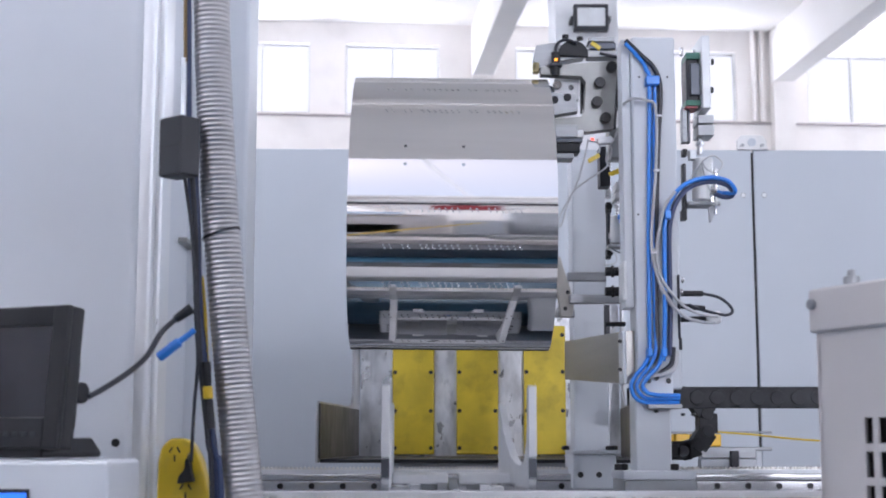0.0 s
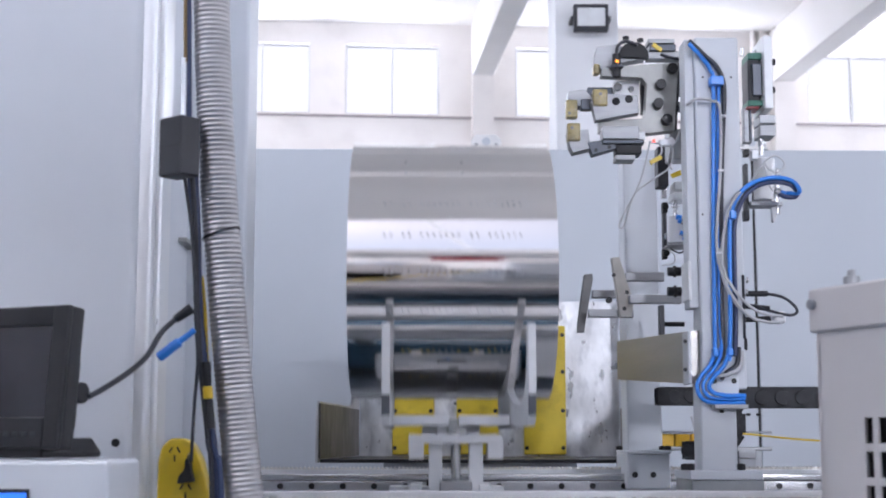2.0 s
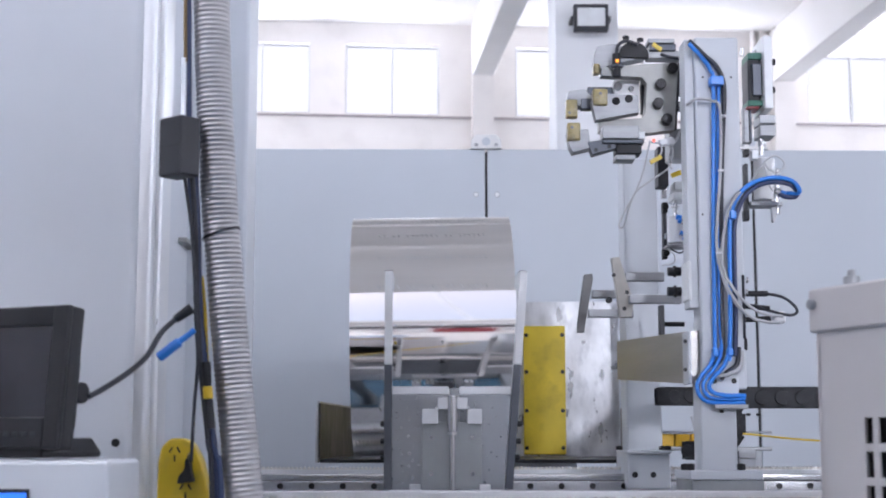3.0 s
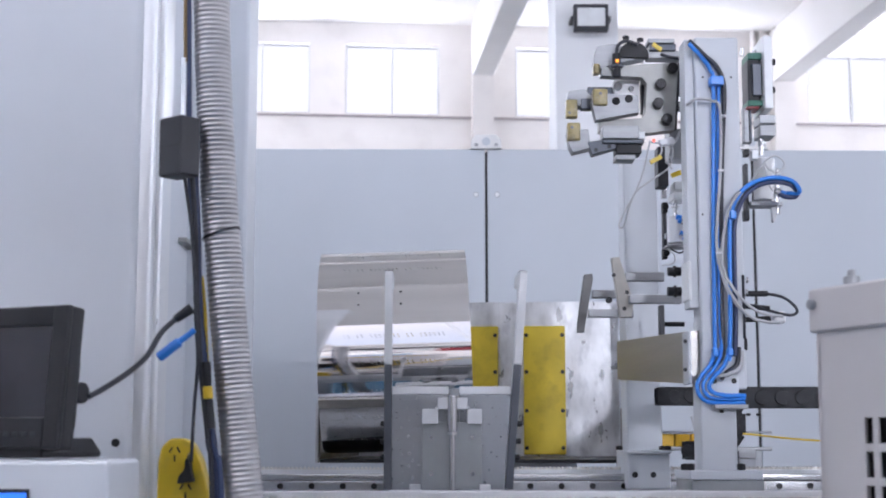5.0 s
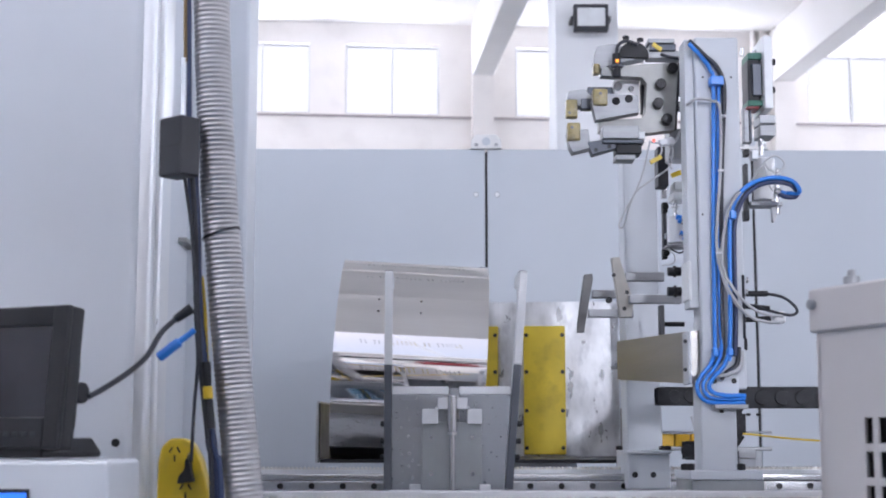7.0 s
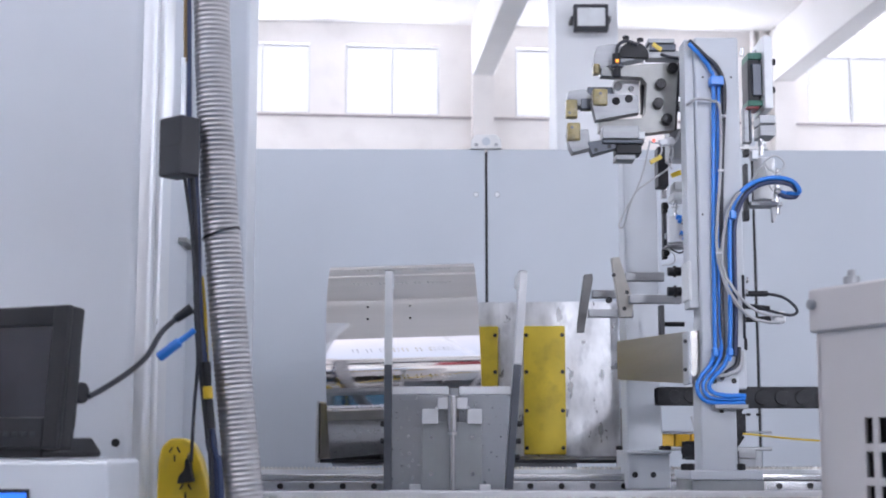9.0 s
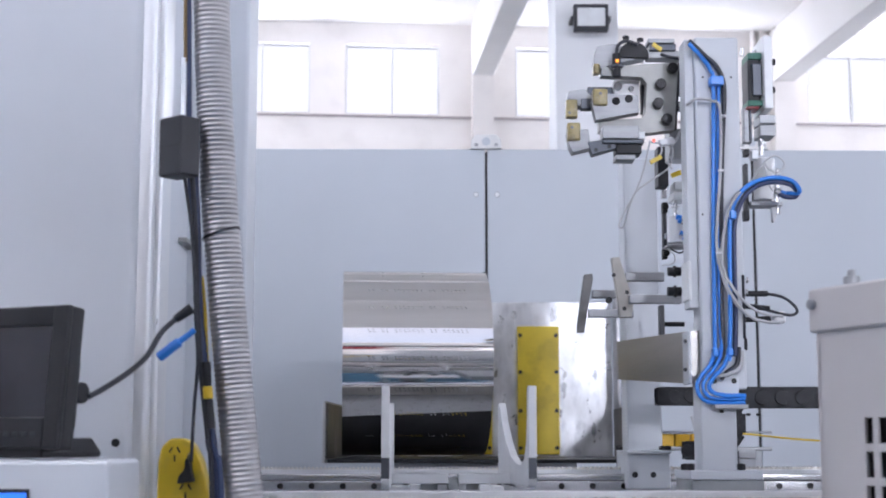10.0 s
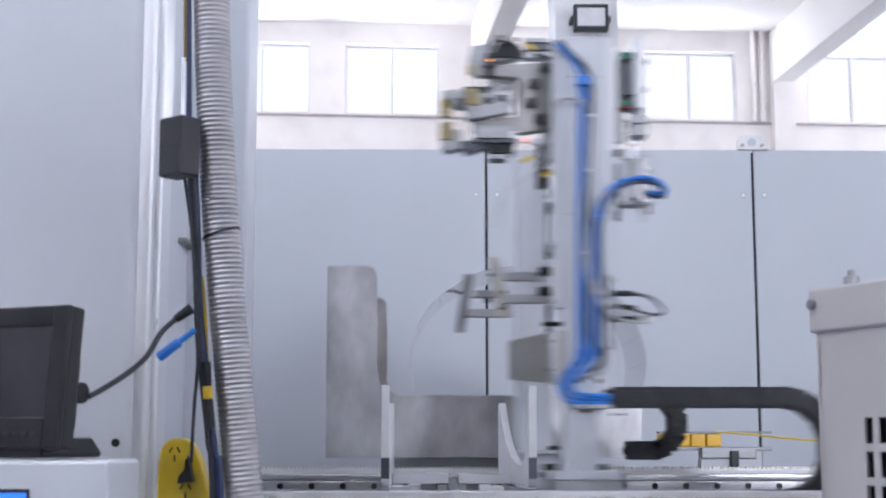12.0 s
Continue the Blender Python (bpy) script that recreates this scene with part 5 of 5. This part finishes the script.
def make_beige_cabinet():
    c = thing("vented_cabinet", "beige metal cabinet with a lid and slotted vents", "cabinet")
    c.matrix_world = pose(0.445, 1.6, 0, 0, 0, -67)
    zt, zl = 1.371, 1.321
    b = B()
    # face with open slots: strips between the slots
    cols = [0.0765 + i * 0.0222 for i in range(16)]
    top = 1.2245
    rows = [top - 0.0362 * j for j in range(18)]
    box(b, 0.006, cols[0], 0.0, 0.003, 0.0, zl, 0.0)
    box(b, cols[0], 0.6, 0.0, 0.003, top, zl, 0.0)
    for i, u in enumerate(cols):
        box(b, u + 0.0135, u + 0.0222 if i < 15 else 0.6, 0.0, 0.003, 0.0, top, 0.0)
    for j, z in enumerate(rows):
        lo = rows[j + 1] if j < 17 else 0.0
        for u in cols:
            box(b, u, u + 0.0135, 0.0, 0.003, lo, z - 0.0275, 0.0)
    part("vent_panel", b, BEIGE, c)
    # solid charcoal fill stands in for the unlit hollow behind the slots
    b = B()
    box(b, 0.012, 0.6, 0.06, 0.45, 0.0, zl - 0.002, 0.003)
    part("dark_fill", b, CHARCOAL, c, "charcoal block standing in for the dark inside")
    b = B()
    box(b, 0.0, 0.012, 0.0, 0.45, 0.0, zl, 0.003)
    part("corner_post", b, BEIGE, c)
    b = B()
    box(b, -0.004, 0.6, -0.006, 0.45, zl, zt, 0.004)
    lid = part("lid", b, BEIGE, c)
    b = B()
    cyl(b, (0.006, -0.006, zt - 0.018), (0.006, -0.012, zt - 0.018), 0.006, 16, bev=0.001)
    part("lid_screw", b, ALU, lid, "metal lid screw")
    b = B()
    cyl(b, (0.042, 0.02, zt), (0.042, 0.02, zt + 0.012), 0.009, 18, bev=0.002)
    cyl(b, (0.042, 0.02, zt + 0.011), (0.042, 0.02, zt + 0.019), 0.0045, 18, bev=0.001)
    part("lid_knob", b, ALU, lid, "metal lid knob")


make_beige_cabinet()


def motions():
    # gantry: (seconds, shift along the rail)
    travel = [(0, -0.109), (1.3, -0.109), (1.4, -0.104), (1.5, -0.088), (1.6, -0.033), (1.7, -0.008), (1.8, 0), (11.7, 0), (11.8, -0.044), (11.9, -0.114), (12.0, -0.226)]
    walk(gantry, [(t, pose(x, 0, 0)) for t, x in travel])
    walk(chain_near, [(t, pose(x, 0, 0)) for t, x in travel])
    walk(chain_far, [(t, pose(x / 2, 0, 0)) for t, x in travel])
    drop = {0: 0.002, 1.3: -0.016, 1.4: -0.016, 1.5: -0.016, 1.6: -0.01, 1.7: -0.006, 1.8: -0.004}
    head = [(t, x, drop.get(t, 0)) for t, x in travel]
    head = head[:1] + [(0.3, head[0][1], -0.012), (0.5, head[0][1], -0.016)] + head[1:7] + [(2.1, 0, 0)] + head[7:]
    walk(gripper, [(t, pose(x, 0, z)) for t, x, z in head])
    # fork and its lift: (seconds, height)
    up = [(0, 0), (0.1, 0.16), (0.2, 0.30), (0.3, 0.44), (0.4, 0.58), (0.6, 0.86), (0.8, 1), (1.6, 1), (1.8, 0.93), (2.0, 0.5), (2.2, 0.13), (2.35, 0)]
    up = [(t, 1.13 + 0.19 * u) for t, u in up]
    walk(lift, [(t, pose(0, 0, z)) for t, z in up] + [(12.0, pose(0, 0, 1.13))])
    lean = [(2.5, 2.15, 1.13, 0), (2.6, 2.2, 1.288, -40), (2.7, 2.26, 1.395, -70), (2.8, 2.3, 1.47, -88), (2.9, 2.3, 1.477, -90), (9.5, 2.3, 1.477, -90), (9.6, 2.3, 1.462, -86), (9.7, 2.24, 1.35, -58), (9.8, 2.18, 1.19, -22), (9.9, 2.15, 1.13, 0), (12.0, 2.15, 1.13, 0)]
    walk(fork, [(t, pose(0, 2.15, z)) for t, z in up] + [(t, pose(0, y, z, a)) for t, y, z, a in lean])
    # cradle: (seconds, turn)
    turns = [(0, -5), (9.9, -5), (10.0, -2), (10.1, 3), (10.2, 9.5), (10.3, 18), (10.4, 29), (10.5, 39), (10.6, 50.5), (10.7, 63), (10.8, 75.5), (10.9, 81.5), (11.0, 84.8), (11.1, 86.6), (11.2, 88), (11.4, 89.6), (11.6, 90.3), (11.9, 90.3), (12.0, 89.7)]
    def cradle_pose(t, a):
        x = 0.14 if t < 10.05 else 0.13 if t < 10.55 else 0.123 if t < 10.75 else 0.111 if t < 11.05 else 0.117
        sink = 0.009 * min(1, max(0, (t - 10.5) / 0.3))  # the table settles as it swings round
        return pose(x + (0.02 if t > 11.95 else 0), 3.55, 1.15 - sink + (0.021 if t > 11.95 else 0), 0, 0, a)

    walk(cradle, [(t, cradle_pose(t, a)) for t, a in turns])
    # sheet: (seconds, x, y, z, roll on its axis, tilt)
    rows = [(0, 0.046, 2.485, 1.603, 10, 0.5), (0.3, 0.046, 2.49, 1.600, 2, 0.2), (0.6, 0.046, 2.495, 1.600, -6, 0), (1.0, 0.046, 2.50, 1.605, -11, 0), (1.5, 0.046, 2.505, 1.589, -18, 0), (1.8, 0.046, 2.505, 1.585, -18, 0), (2.0, 0.046, 2.505, 1.50, -18, 0), (2.2, 0.046, 2.505, 1.435, -18, 0), (2.35, 0.046, 2.505, 1.404, -18, 0), (2.5, 0.046, 2.505, 1.401, -17, 0),
            (2.6, 0.04, 2.56, 1.425, -8, 0), (2.7, 0.033, 2.68, 1.432, 4, 0), (2.8, 0.031, 2.79, 1.43, 15, 0), (2.9, 0.022, 2.99, 1.400, 22, 0), (3.0, 0.019, 3.08, 1.428, 28, -1), (3.1, 0.013, 3.14, 1.440, 26, 0), (3.2, 0.007, 3.22, 1.458, 24, 1)]
    # in the cradle: (seconds, x, z, roll on its axis, tilt)
    seat = [(4.8, -0.026, 1.341, -15, 4), (4.9, -0.051, 1.357, -8, -1), (5.0, -0.068, 1.426, -2, -2), (5.1, -0.052, 1.412, 0, -1.5), (5.2, -0.020, 1.395, 2, 4), (5.3, -0.022, 1.415, -2, 3.3), (5.5, -0.062, 1.358, 0, -2.7), (5.8, -0.043, 1.364, -34, 0), (6.0, -0.040, 1.392, -40, 0), (6.2, -0.025, 1.388, -42, 0), (6.4, -0.037, 1.374, -44, 0), (6.6, -0.028, 1.391, -36, 1), (6.8, -0.054, 1.350, -14, -3), (7.0, -0.031, 1.398, -4, 3.2), (7.2, -0.058, 1.393, 1, -1.7), (8.8, -0.033, 1.371, -4, 1), (9.0, -0.047, 1.393, -2, -1.7), (9.2, -0.035, 1.376, -8, 2.5), (9.3, -0.037, 1.374, -12, 0), (9.4, -0.048, 1.367, -14, -2.2), (9.5, -0.047, 1.360, -22, -1.6), (9.6, -0.029, 1.376, -30, 1.8), (9.7, -0.035, 1.381, -34, 0.5), (9.8, -0.052, 1.365, -36, -2.6), (9.9, -0.048, 1.381, -38, -1.2)]
    path = [(t, pose(x, y, z, a, r)) for t, x, y, z, a, r in rows]
    for t, x, z, a, r in seat:
        y = 3.36 if t < 9.3 else 3.42  # it creeps back as it is turned
        path.append((t, pose(x * y / 3.45, y, 0.99 + (z - 0.99) * y / 3.45, a, r)))
    rest = pose(0.14, 3.55, 1.15, 0, 0, -5).inverted() @ pose(-0.032, 3.45, 1.366, -38, 0)
    def square(t):
        return pose(0, 0, 0, 0, 0, -5 * min(1, max(0, t - 10.0)))

    sway = [(t, a) for t, a in turns if 9.9 < t < 11.0] + [(11.0, 84.8), (11.1, 88.5), (11.2, 90.2), (11.3, 90.2), (11.4, 87.6), (11.5, 87.4), (11.6, 89.8), (11.7, 90), (11.8, 88.5), (11.9, 88), (12.0, 89.8)]
    slide = {10.2: 0.004, 10.3: 0.016, 10.4: 0.026, 10.5: 0.032, 10.6: 0.036, 10.7: 0.045, 10.8: 0.055, 10.9: 0.072, 11.0: 0.085, 11.1: 0.07, 11.2: 0.05, 11.3: 0.03, 11.4: 0.016, 11.5: 0.008}  # the sheet slides on as the cradle stops
    path += [(t, pose(slide.get(t, 0), 0, slide.get(t, 0) * 0.35 - (0.012 if 10.15 < t < 10.85 else 0)) @ cradle_pose(t, a) @ pose(0, 0, max(0, 10.6 - t) * 0.035) @ square(t) @ rest) for t, a in sway]
    walk(sheet, path)


motions()
